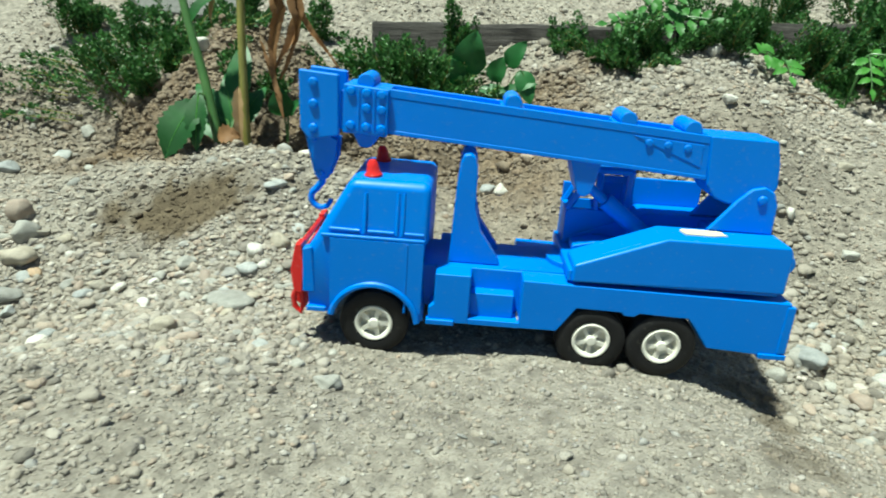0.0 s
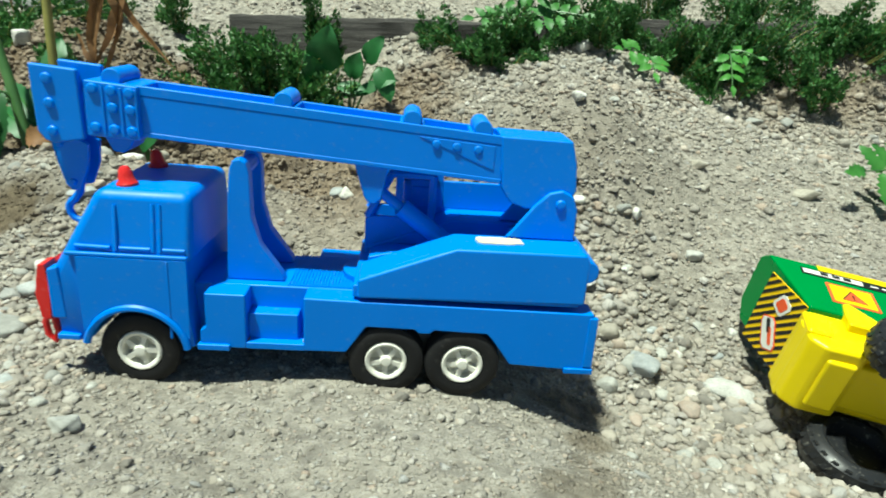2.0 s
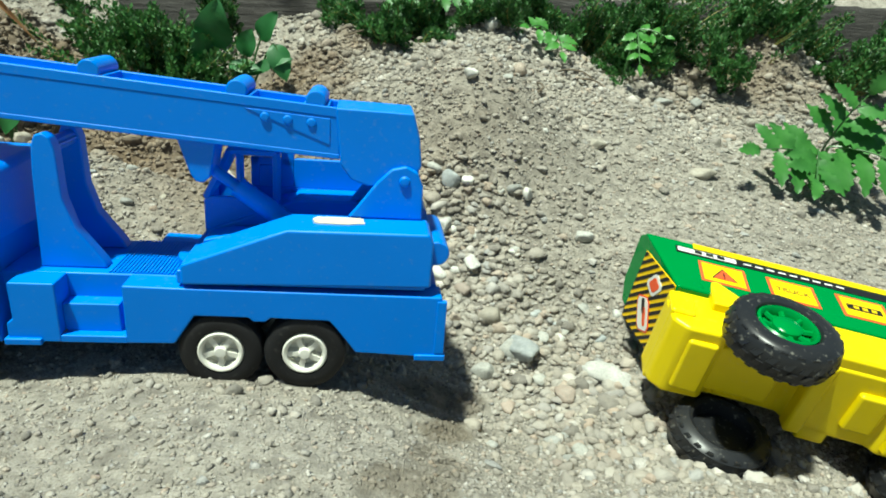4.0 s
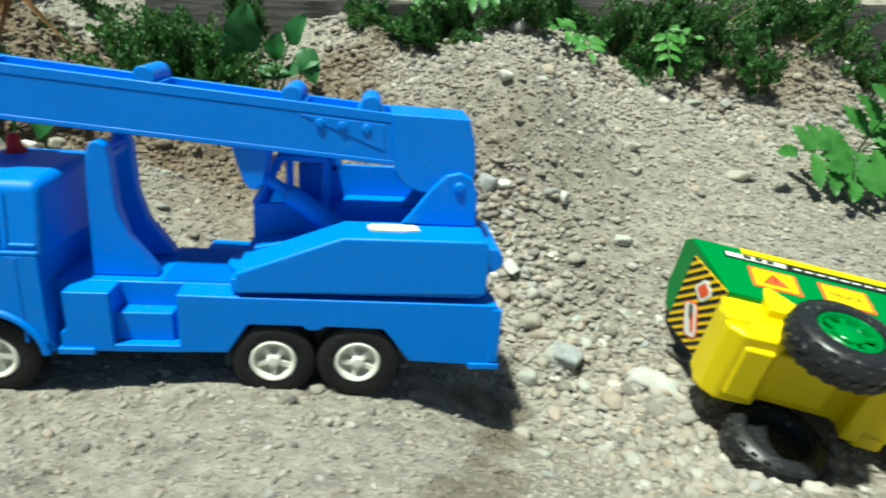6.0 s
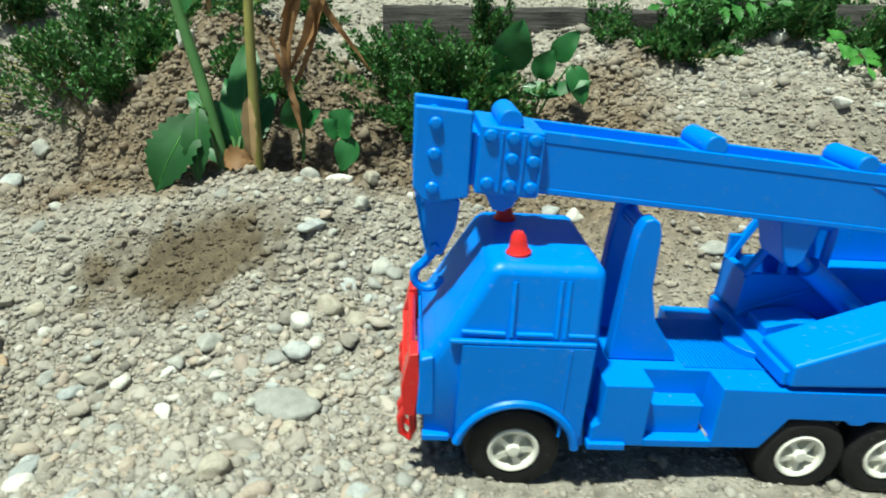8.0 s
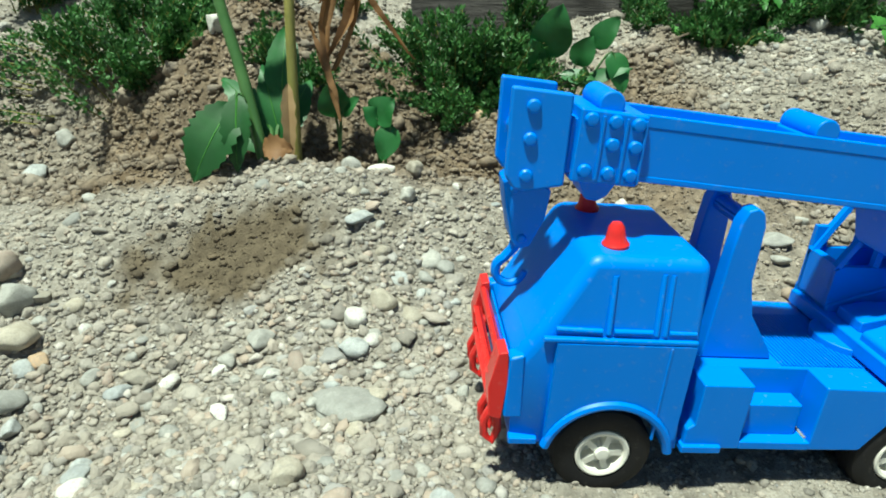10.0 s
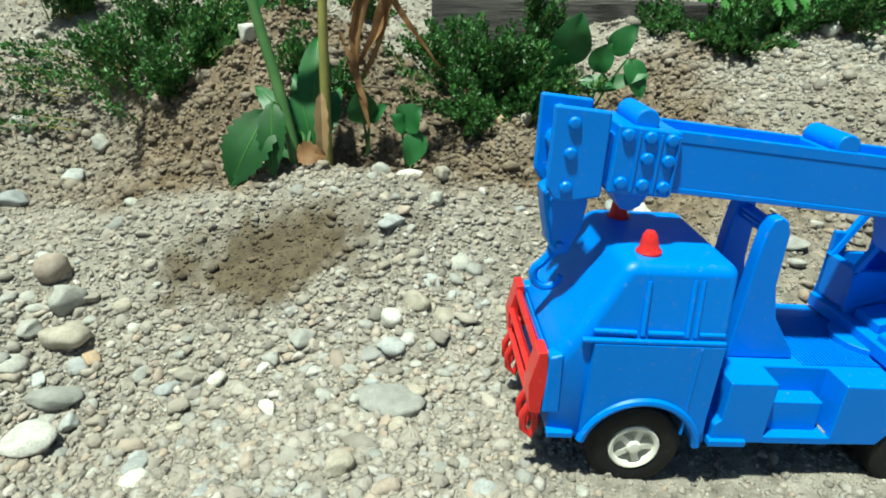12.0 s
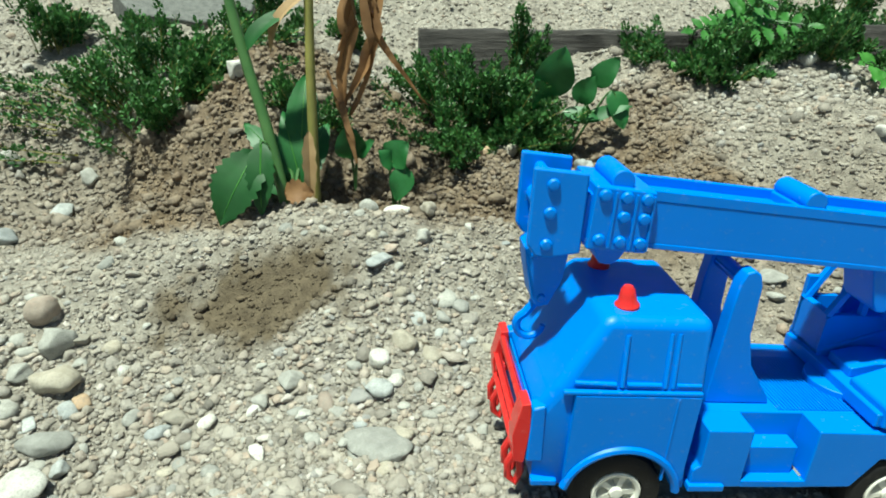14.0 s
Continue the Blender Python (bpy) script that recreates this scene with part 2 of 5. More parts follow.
DIPS = (                                         # smaller ones and hollows
    (-0.33, 0.6, 0.1, -0.0687), (-0.08, 0.58, 0.07, -0.0286), (-0.36, 0.45, 0.12, 0.0325), (-0.25, 0.53, 0.07, 0.0226), (-0.24, 0.36, 0.1, -0.0508),
    (0, 0.4, 0.08, 0.0086), (0.6, 0.65, 0.15, -0.0106), (-0.3, 0.72, 0.1, 0.0269), (0.1, 0.18, 0.12, 0.0116), (-0.15, 0.2, 0.15, 0.0336),
    (0.48, 0.78, 0.13, 0.0379), (0.53, 0.65, 0.04, -0.014), (-0.27, 0.628, 0.035, -0.0005), (-0.165, 0.562, 0.028, -0.014))
KNOLLS = (
    (-0.24, 0.47, 0.06, 0.0046), (-0.05, 0.48, 0.06, 0.0147), (-0.13, 0.46, 0.05, 0.0156), (-0.02, 0.55, 0.06, 0.0402), (0.2, 0.44, 0.06, 0.0009),
    (0.38, 0.56, 0.07, 0.0316), (0.24, 0.36, 0.06, 0.0119), (0.4, 0.66, 0.08, -0.0056), (0.11, 0.42, 0.06, 0.0128), (0.05, 0.46, 0.05, 0.01),
    (0.16, 0.5, 0.05, -0.0314), (0.28, 0.375, 0.05, -0.0113), (0.31, 0.28, 0.05, 0.0189), (0.4, 0.24, 0.06, -0.0426), (0.33, 0.35, 0.05, 0.0114),
    (0.31, 0.265, 0.03, -0.029), (0.45, 0.72, 0.06, 0.0171), (0.3, 0.74, 0.06, 0.0017), (0.58, 0.7, 0.06, 0.0495))


def lattice(x, y, freq, seed):
    """Smooth value noise, -1 to 1."""
    x, y = np.asarray(x) * freq, np.asarray(y) * freq
    ix, iy = np.floor(x).astype(np.int64), np.floor(y).astype(np.int64)
    fx, fy = x - ix, y - iy
    fx, fy = fx * fx * (3 - 2 * fx), fy * fy * (3 - 2 * fy)

    def h(a, b):
        v = np.sin(a * 127.1 + b * 311.7 + seed * 74.7) * 43758.5453
        return (v - np.floor(v)) * 2 - 1
    return (h(ix, iy) * (1 - fx) + h(ix + 1, iy) * fx) * (1 - fy) + (h(ix, iy + 1) * (1 - fx) + h(ix + 1, iy + 1) * fx) * fy


def smooth_step(a, b, v):
    t = np.clip((v - a) / (b - a), 0, 1)
    return t * t * (3 - 2 * t)


def land(x, y):
    """Height of the ground without its fine relief: a yard, a bank behind it, and a slope that climbs on."""
    x, y = np.asarray(x, float), np.asarray(y, float)
    z = 0.02 - 0.02 * np.clip(x, -0.6, 0.6) + 0.115 * smooth_step(0.42, 0.68, y) + 0.40 * np.clip(y - 0.70, 0, 0.7) + 0.08 * np.clip(y - 1.4, 0, 30)
    z = z - 0.030 * np.exp(-((y - 0.535 + 0.04 * (x + 0.15)) / 0.026) ** 2) * smooth_step(-0.34, -0.24, x) * (1 - smooth_step(0.0, 0.10, x))
    z = z - 0.009 * np.exp(-((x + 0.184) / 0.036) ** 2 - ((y - 0.440) / 0.022) ** 2)      # the dug pit on the heap
    for bx, by, reach, h in SWELLS + DIPS + KNOLLS:
        z = z + h * np.exp(-((x - bx) ** 2 + (y - by) ** 2) / reach ** 2)
    return z


def soil_and_shade_at(x, y):
    """0 dry gravel, 1 brown earth: the dug strip behind the gravel heap and under the plants, plus shade painted into
    one hollow.
    """
    edge = 0.03 * lattice(x, y, 18, 3) + 0.012 * lattice(x, y, 70, 4)
    strip = smooth_step(0.485, 0.53, y + edge) * (1 - smooth_step(0.64, 0.69, y + edge)) * (1 - smooth_step(0.10, 0.19, x + edge)) * (0.35 + 0.65 * smooth_step(-0.36, -0.28, x + edge)) * smooth_step(-0.75, -0.5, x)
    # second term paints the weed hollow's shade with the earth colour
    cut = 0.5 * np.exp(-(((x - 0.15) / 0.10) ** 2 + ((y - 0.475 + edge) / 0.06) ** 2)) + 0.9 * np.exp(-(((x - 0.53) / 0.09) ** 2 + ((y - 0.655 + edge) / 0.032) ** 2)) + 0.6 * np.exp(-(((x - 0.30) / 0.16) ** 2 + ((y - 0.705 + edge) / 0.025) ** 2)) + 0.7 * np.exp(-(((x - 0.06) / 0.06) ** 2 + ((y - 0.47 + edge) / 0.05) ** 2))
    return np.clip(strip * 1.15 + cut, 0, 1) * (0.85 + 0.15 * lattice(x, y, 40, 9))


def damp_at(x, y):
    """A damp oval on the heap and small damp spots by the track."""
    e = 0.20 * lattice(x, y, 60, 5) + 0.18 * lattice(x, y, 170, 6)
    d = 0
    for cx, cy, rx, ry, much in ((-0.186, 0.438, 0.054, 0.033, 0.95), (0.176, 0.273, 0.014, 0.016, 0.65), (0.152, 0.215, 0.02, 0.014, 0.5), (0.178, 0.305, 0.022, 0.013, 0.55), (0.165, 0.240, 0.014, 0.016, 0.45), (-0.10, 0.452, 0.012, 0.008, 0.4)):
        q = np.sqrt(((x - cx) / rx) ** 2 + ((y - cy) / ry) ** 2) + e
        d = np.maximum(d, much * (1 - smooth_step(0.65, 1.15, q)))
    return d


def relief(x, y):
    near = 1 - smooth_step(0.9, 2.0, np.hypot(x, y - 0.4))
    rough = 0.6 + 2.2 * soil_and_shade_at(x, y) + 1.2 * smooth_step(0.55, 0.7, y)
    return near * rough * (0.0032 * lattice(x, y, 24, 1) + 0.0018 * lattice(x, y, 65, 2) + 0.0011 * lattice(x, y, 150, 7) + 0.0007 * lattice(x, y, 330, 8) + 0.0006 * soil_and_shade_at(x, y) * lattice(x, y, 220, 14))


def height(x, y):
    return land(x, y) + relief(x, y)


def z_at(x, y):
    return float(height(np.array([x]), np.array([y]))[0])


def raw_mesh(name, verts, faces, mat, soil=None, damp=None, smooth=True):
    """A mesh straight from numpy arrays; faces has 3 or 4 columns."""
    me = bpy.data.meshes.new(name)
    k = faces.shape[1]
    me.vertices.add(len(verts))
    me.vertices.foreach_set("co", verts.astype(np.float32).ravel())
    me.loops.add(faces.size)
    me.loops.foreach_set("vertex_index", faces.astype(np.int32).ravel())
    me.polygons.add(len(faces))
    me.polygons.foreach_set("loop_start", np.arange(0, faces.size, k, dtype=np.int32))
    me.polygons.foreach_set("use_smooth", np.full(len(faces), smooth))
    for key, values in (("soil", soil), ("damp", damp)):
        if values is not None:
            me.attributes.new(key, "FLOAT", "POINT").data.foreach_set("value", values.astype(np.float32))
    me.update(calc_edges=True)
    me.materials.append(mat)
    return me


def axis(lo, hi, step, far):
    """Even steps from lo to hi, then widening ones out to far."""
    mid = list(np.arange(lo, hi, step))
    grow, s, out = [], step, mid[-1]
    while out < far:
        s *= 1.22
        out += s
        grow.append(out)
    back, s, out = [], step, lo
    while out > -far:
        s *= 1.22
        out -= s
        back.append(out)
    return np.array(back[::-1] + mid + grow)


gx, gy = axis(-0.55, 0.80, 0.0028, 25.0), axis(0.10, 0.95, 0.0028, 25.0)
X, Y = np.meshgrid(gx, gy)
flatx, flaty = X.ravel(), Y.ravel()
grid_v = np.stack([flatx, flaty, height(flatx, flaty)], 1)
cols = len(gx)
i0 = (np.arange(len(gy) - 1)[:, None] * cols + np.arange(cols - 1)[None, :]).ravel()
ground = new("ground", raw_mesh("ground", grid_v, np.stack([i0, i0 + 1, i0 + 1 + cols, i0 + cols], 1), GROUND, soil_and_shade_at(flatx, flaty), damp_at(flatx, flaty)))
tagged(ground, "dry sandy gravel yard rising to an earth bank", "ground", kind="structure")


# ---------------------------------------------------------------- loose gravel
rng = np.random.default_rng(5)


def ball(level):
    bm = bmesh.new()
    bmesh.ops.create_icosphere(bm, subdivisions=level, radius=1.0)
    v = np.array([p.co[:] for p in bm.verts])
    f = np.array([[p.index for p in q.verts] for q in bm.faces])
    bm.free()
    return v, f


BALL1, BALL2, BALL3 = ball(1), ball(2), ball(3)
OCTA = (np.array([(1, 0, 0), (-1, 0, 0), (0, 1, 0), (0, -1, 0), (0, 0, 1), (0, 0, -1)], float),
        np.array([(4, 0, 2), (4, 2, 1), (4, 1, 3), (4, 3, 0), (5, 2, 0), (5, 1, 2), (5, 3, 1), (5, 0, 3)]))


def pebble_shape(base, seed, angular=0.18, least=0.42):
    r = np.random.default_rng(seed)
    v = base.copy()
    for _ in range(10):                            # flat facets knocked off a round pebble
        n = r.normal(size=3)
        n /= np.linalg.norm(n)
        d = v @ n
        cut = r.uniform(least, 0.85 if least < 0.6 else 0.97)
        v = v - np.clip(d - cut, 0, None)[:, None] * n * 0.85
    for _ in range(5 if len(v) > 50 else 0):      # low bumps and dents
        n, a = r.normal(size=3) * 3.2, r.uniform(0, 6.3)
        v = v * (1 + 0.035 * np.sin(v @ n + a))[:, None]
    return v * (1 + angular * r.normal(size=(len(v), 1)) * (0.35 if len(v) > 50 else 0.7))


def scatter(name, ball_kind, x, y, size, sink, mat, label, squash=(0.5, 0.9)):
    base_v, base_f = ball_kind
    shapes = np.stack([pebble_shape(base_v, 100 + i) for i in range(16)])
    n = len(x)
    pick = rng.integers(0, 16, n)
    scl = np.stack([size * rng.uniform(0.8, 1.25, n), size * rng.uniform(0.7, 1.05, n), size * rng.uniform(*squash, n)], 1)
    a, tilt = rng.uniform(0, 2 * np.pi, n), rng.normal(0, 0.35, n)
    v = shapes[pick] * scl[:, None, :]
    c, s = np.cos(tilt)[:, None], np.sin(tilt)[:, None]
    v = np.stack([v[..., 0], v[..., 1] * c - v[..., 2] * s, v[..., 1] * s + v[..., 2] * c], -1)
    c, s = np.cos(a)[:, None], np.sin(a)[:, None]
    v = np.stack([v[..., 0] * c - v[..., 1] * s, v[..., 0] * s + v[..., 1] * c, v[..., 2]], -1)
    z = height(x, y) + scl[:, 2] * sink
    v = v + np.stack([x, y, z], 1)[:, None, :]
    m = v.shape[1]
    f = (base_f[None] + (np.arange(n) * m)[:, None, None]).reshape(-1, 3)
    so, da = np.repeat(soil_and_shade_at(x, y), m), np.repeat(damp_at(x, y), m)
    ob = new(name, raw_mesh(name, v.reshape(-1, 3), f, mat, so, da))
    return tagged(ob, label, "gravel", kind="stuff")


def sow(n, x0, x1, y0, y1, keep):
    x, y = rng.uniform(x0, x1, n), rng.uniform(y0, y1, n)
    ok = rng.uniform(0, 1, n) < keep(x, y)
    return x[ok], y[ok]


def coarse(x, y):
    """Where the larger pebbles lie: the heap's flank, the gully and the bank's foot."""
    heap = (1 - smooth_step(-0.10, 0.0, x)) * smooth_step(0.22, 0.30, y) * (1 - smooth_step(0.46, 0.52, y))
    gully = np.exp(-(((x - 0.235 + 0.45 * (y - 0.34)) / 0.055) ** 2)) * (1 - smooth_step(0.42, 0.52, y)) * smooth_step(0.22, 0.30, y)
    track = smooth_step(-0.09, -0.03, x) * (1 - smooth_step(0.17, 0.24, x)) * (1 - smooth_step(0.36, 0.42, y))
    fine_top = 0.45 * smooth_step(0.40, 0.45, y) * (1 - smooth_step(-0.10, 0.0, x))
    return np.clip((0.20 + 0.8 * heap + 0.95 * gully + 0.06 * smooth_step(0.45, 0.6, y)) * (1 - 0.82 * track) * (1 - fine_top) * (1 - 0.8 * soil_and_shade_at(x, y)) * (1 - 0.85 * damp_at(x, y)), 0.02, 1)


def crumbs(x, y):
    return 1.0 - 0.25 * damp_at(x, y)


x, y = sow(68000, -0.40, 0.56, 0.15, 0.56, crumbs)
scatter("sand_grains", OCTA, x, y, 0.00105 * np.exp(rng.normal(0, 0.32, len(x))), 0.05, GRAINS, "fine dry grey sand grains and grit")
x, y = sow(30000, -0.50, 0.76, 0.56, 0.95, lambda x, y: np.ones_like(x))
scatter("bank_grains", OCTA, x, y, 0.0015 * np.exp(rng.normal(0, 0.5, len(x))), 0.15, GRAINS, "pale crumbly grit on the earth bank", (0.6, 1.0))
x, y = sow(82000, -0.44, 0.62, 0.15, 0.64, lambda x, y: 0.10 + 0.90 * coarse(x, y))
scatter("grit", BALL1, x, y, 0.0017 * np.exp(rng.normal(0, 0.38, len(x))), 0.15, GRAINS, "small grey and beige gravel stones")
x, y = sow(15000, -0.50, 0.72, 0.16, 0.74, coarse)
scatter("pebbles", BALL2, x, y, 0.0027 * np.exp(rng.normal(0, 0.30, len(x))), 0.2, GRAINS, "rounded grey river pebbles of mixed sizes")
x, y = sow(1100, -0.46, 0.60, 0.20, 0.72, lambda x, y: coarse(x, y) ** 2)
scatter("large_pebbles", BALL2, x, y, 0.0046 * np.exp(rng.normal(0, 0.25, len(x))), 0.05, GRAINS, "larger half-buried river pebbles", (0.4, 0.75))
x, y = sow(2600, 0.15, 0.34, 0.24, 0.46, lambda x, y: np.clip(np.exp(-(((x - 0.240 + 0.45 * (y - 0.34)) / 0.032) ** 2)), 0, 0.8))
scatter("gully_pebbles", BALL2, x, y, 0.0036 * np.exp(rng.normal(0, 0.26, len(x))), 0.25, GRAINS, "packed rounded pebbles along the gully", (0.55, 0.85))
x, y = sow(5200, 0.10, 0.66, 0.52, 0.73, lambda x, y: 0.3 + 0.7 * smooth_step(0.54, 0.64, y))
scatter("bank_clods", BALL1, x, y, 0.0024 * np.exp(rng.normal(0, 0.45, len(x))), 0.25, GRAINS, "pale crumbly clods on the bank", (0.7, 1.0))
x, y = sow(1200, -0.46, -0.22, 0.55, 0.80, lambda x, y: 0.6 + 0 * x)
scatter("bank_clods", BALL2, x, y, 0.0021 * np.exp(rng.normal(0, 0.40, len(x))), 0.25, GRAINS, "pale crumbly clods on the bank", (0.7, 1.0))
x, y = sow(32000, -0.42, 0.26, 0.49, 0.70, soil_and_shade_at)
scatter("soil_crumbs", BALL1, x, y, 0.00115 * np.exp(rng.normal(0, 0.55, len(x))), 0.2, GRAINS, "loose brown earth crumbs and clods", (0.6, 1.0))


x, y = sow(2600, -0.40, 0.24, 0.50, 0.68, lambda x, y: soil_and_shade_at(x, y) ** 2)
scatter("soil_lumps", BALL1, x, y, 0.0027 * np.exp(rng.normal(0, 0.45, len(x))), 0.3, GRAINS, "broken brown lumps of dug earth", (0.6, 1.0))


# ---------------------------------------------------------------- toy crane truck
# millimetres: u towards the tail, w across from the near side, v up; the origin is the near front hub
def crane_truck():
    u_ax = Vector((0.99825, -0.0454, -0.0378)).normalized()
    w_ax = Vector((0.04544, 0.99897, 0.0)).normalized()
    v_ax = u_ax.cross(w_ax).normalized()
    m = Matrix((u_ax, w_ax, v_ax)).transposed().to_4x4()
    m.translation = Vector((-0.0307, 0.2858, 0.0449))
    base = thing("toy_crane_truck", m, "bright blue plastic toy crane truck parked on gravel", "toy truck")
    W = 64.0

    def draw_in(u, v):                            # the cab narrows towards its roof and nose
        return max(0, v - 45) / 27 * 4.0 + max(0, -18 - u) / 15 * 2.5

    # cab: upper edges well rounded, the rest crisp
    bm = bmesh.new()
    outline = [(-33, 5), (-34.5, 36), (-28.5, 46), (-13.5, 72.5), (25, 72.5), (25, 45), (24.5, 4), (21.5, 4)] + arc(0, 0, 20.5, 12, 164, 14) + [(-21, 5)]
    prism(bm, outline, 0, W, draw_in)
    soft = bm.edges.layers.float.new("bevel_weight_edge")
    for e in bm.edges:
        a, b = e.verts[0].co, e.verts[1].co
        if min(a.z, b.z) > 35.5 and max(a.z, b.z) > 45.5 or min(a.z, b.z) > 70:
            e[soft] = 1.0
    cab = part("cab", bm, BLUE, base, "blue plastic cab with moulded windows", 0.9, segments=2)
    cushion = cab.modifiers.new("cushion", "BEVEL")
    cushion.width, cushion.segments, cushion.limit_method, cushion.harden_normals = 0.0042, 5, "WEIGHT", True
    cab.modifiers.move(1, 0)
    for near in (True, False):                    # window bars and sills moulded into the sides

        def at(u, v, out):
            w = draw_in(u, v) - out
            return Vector((u, w if near else W - w, v))

        def moulding(name, a, b, r):
            bm = bmesh.new()
            rod(bm, at(*a, -r * 0.55), at(*b, -r * 0.55), r, r, 10)
            part(name, bm, BLUE, cab)
        for u, top in ((-5.8, 66.5), (9.6, 67.5), (12.4, 67.5)):
            moulding("window_bar", (u, 47.6), (u, top), 0.95)
        for u0, u1 in ((-22.5, -8.0), (-4.2, 8.2), (13.6, 22.5)):
            moulding("window_sill", (u0, 48.4), (u1, 48.4), 0.95)
    for near in (True, False):                    # door panels, belt line, wheel-arch flare
        s = (lambda w: w) if near else (lambda w: W - w)
        bm = bmesh.new()
        door = [(-22, 8), (-22, 44.5), (23.2, 44.5), (23, 8), (21.5, 8)] + arc(0, 0, 23.5, 20, 158, 14)
        prism(bm, door, *sorted((s(-0.9), s(1.0))))
        part("door_panel", bm, BLUE, cab, bevel=0.6)
        bm = bmesh.new()
        pts = arc(0, 0, 21.8, 8, 168, 20)
        tube(bm, [(a, s(-0.6), b) for a, b in pts], [1.7] * len(pts), 8)
        part("wheel_arch", bm, BLUE, cab)
        bm = bmesh.new()
        box(bm, -33.6, -24, *sorted((s(-0.7), s(3))), 5, 7.5)
        part("sill", bm, BLUE, cab, bevel=0.5)
        bm = bmesh.new()
        prism(bm, [(-36, 14), (-36, 37), (-31, 38.5), (-29.5, 14)], *sorted((s(1.5), s(8))))
        part("corner_trim", bm, BLUE, cab, bevel=1.0)
        bm = bmesh.new()
        box(bm, -26.5, 23.6, *sorted((s(-0.75), s(1.5))), 44.6, 46.4)
        part("belt_line", bm, BLUE, cab, bevel=0.7, segments=3)
        bm = bmesh.new()
        box(bm, 14.6, 15.6, *sorted((s(-1.2), s(0.2))), 8, 44)
        part("door_seam", bm, BLUE, cab, bevel=0.3)
    bm = bmesh.new()
    prism(bm, [(-35.3, 17), (-35.6, 35), (-34.6, 35), (-34.3, 17)], 9, W - 9)
    part("front_panel", bm, BLUE, cab, bevel=0.6)
    bm = bmesh.new()
    prism(bm, [(-36.0, 23), (-36.1, 33), (-35.2, 33), (-35.1, 23)], 12, 38)
    part("front_sticker", bm, PURPLE, cab, "worn purple film on the nose", bevel=0.3)
    for w in (14.0, 49.0):                        # beacons
        bm = bmesh.new()
        mm = Matrix.Translation((-4.0, w, 72.3)) @ pose(0, 0, 0, 0, -6, 0)
        turned(bm, [(0, -1), (4.3, -1), (4.4, 1.0), (3.4, 2.2), (2.9, 4.6), (2.5, 6.6), (1.6, 8.0), (0, 8.5)], mm, 20)
        part("beacon", bm, RED, base, "small red plastic beacon")

    # red guard on the nose
    bm = bmesh.new()
    for w0 in (2.0, 53.0):
        prism(bm, [(-35.5, 28), (-36.5, 39), (-39.5, 38.5), (-42, 25), (-40.5, 14), (-36.5, 13)], w0, w0 + 9)
    for v, u, r in ((35.5, -38.6, 1.6), (27, -40.2, 1.6), (17, -39.6, 1.7)):
        rod(bm, (u, 8, v), (u, 56, v), r)
    guard = part("front_guard", bm, RED, base, "red plastic bull bar", bevel=0.6)
    for w0 in (4.0, 12.0, 44.0, 53.0):
        bm = bmesh.new()
        tube(bm, [(-39, w0 + 2, 16), (-41.5, w0 + 2, 10), (-41, w0 + 2, 4), (-38, w0 + 2, 1), (-36.5, w0 + 2, 6), (-37.5, w0 + 2, 14)], [1.5] * 6, 8)
        part("tow_loop", bm, RED, guard)
    for w0 in (10, 50):
        bm = bmesh.new()
        rod(bm, (-41, w0, 24), (-33, w0, 24), 2.0)
        part("bracket", bm, RED, guard)

    # chassis
    bm = bmesh.new()
    prism(bm, [(20, 10), (22, 30), (200, 29.5), (203, 4), (168, 5), (160, 19), (96, 19), (88, 7), (28, 6)], 12, W - 12)
    chassis = part("chassis", bm, BLUE, base, "blue plastic deck and frame", bevel=0.8)
    for near in (True, False):
        s = (lambda a, b: (a, b)) if near else (lambda a, b: (W - b, W - a))
        bm = bmesh.new()
        prism(bm, [(27, 4), (27, 12), (29.5, 14), (29.5, 30), (47, 30), (47, 4)], *s(0, 12.5))
        part("tool_box", bm, BLUE, chassis, bevel=0.7)
        bm = bmesh.new()
        prism(bm, [(26, 3.2), (26, 6), (40, 6), (40, 3.2)], *s(-1.6, 4))
        part("foot_flange", bm, BLUE, chassis, bevel=0.5)
        bm = bmesh.new()
        prism(bm, [(46.8, 4), (46.8, 7.2), (72.5, 7.2), (72.5, 4)], *s(0, 12.4))
        part("step", bm, BLUE, chassis, bevel=0.5)
        bm = bmesh.new()
        prism(bm, [(46.9, 7), (46.9, 19.5), (69, 19.5), (69, 7)], *s(4.5, 12.4))
        part("step", bm, BLUE, chassis, bevel=0.6)
        for u0, v0 in ((71.2, 7.1), (47.0, 7.1)):
            bm = bmesh.new()
            prism(bm, [(u0, v0), (u0 + 0.9, v0), (u0 + 0.9, v0 + 0.7), (u0, v0 + 0.4)], *s(2.5, 12.0))
            part("dust_line", bm, DUST, chassis, "sandy dust caught on the step", smooth=False)
        bm = bmesh.new()
        prism(bm, [(72, 4), (91, 4.2), (99.5, 17.3), (121, 17), (123, 15.2), (128, 15.2), (130, 17.0), (154, 16.4), (157, 13), (165.5, 1.5), (203, -0.5), (201.5, 28.8), (96, 29.6), (72, 30)], *s(0, 12.5))
        part("side_skirt", bm, BLUE, chassis, bevel=0.8)
        bm = bmesh.new()
        prism(bm, [(191, -1.4), (191, 1.4), (204.5, 1.4), (204.5, -1.4)], *s(-1.0, 8))
        part("tail_flange", bm, BLUE, chassis, bevel=0.5)
        bm = bmesh.new()
        prism(bm, [(199.5, 2), (199.5, 27), (203.6, 27), (203.9, 2)], *s(-0.6, 2.2))
        part("corner_trim", bm, BLUE, chassis, bevel=0.5)
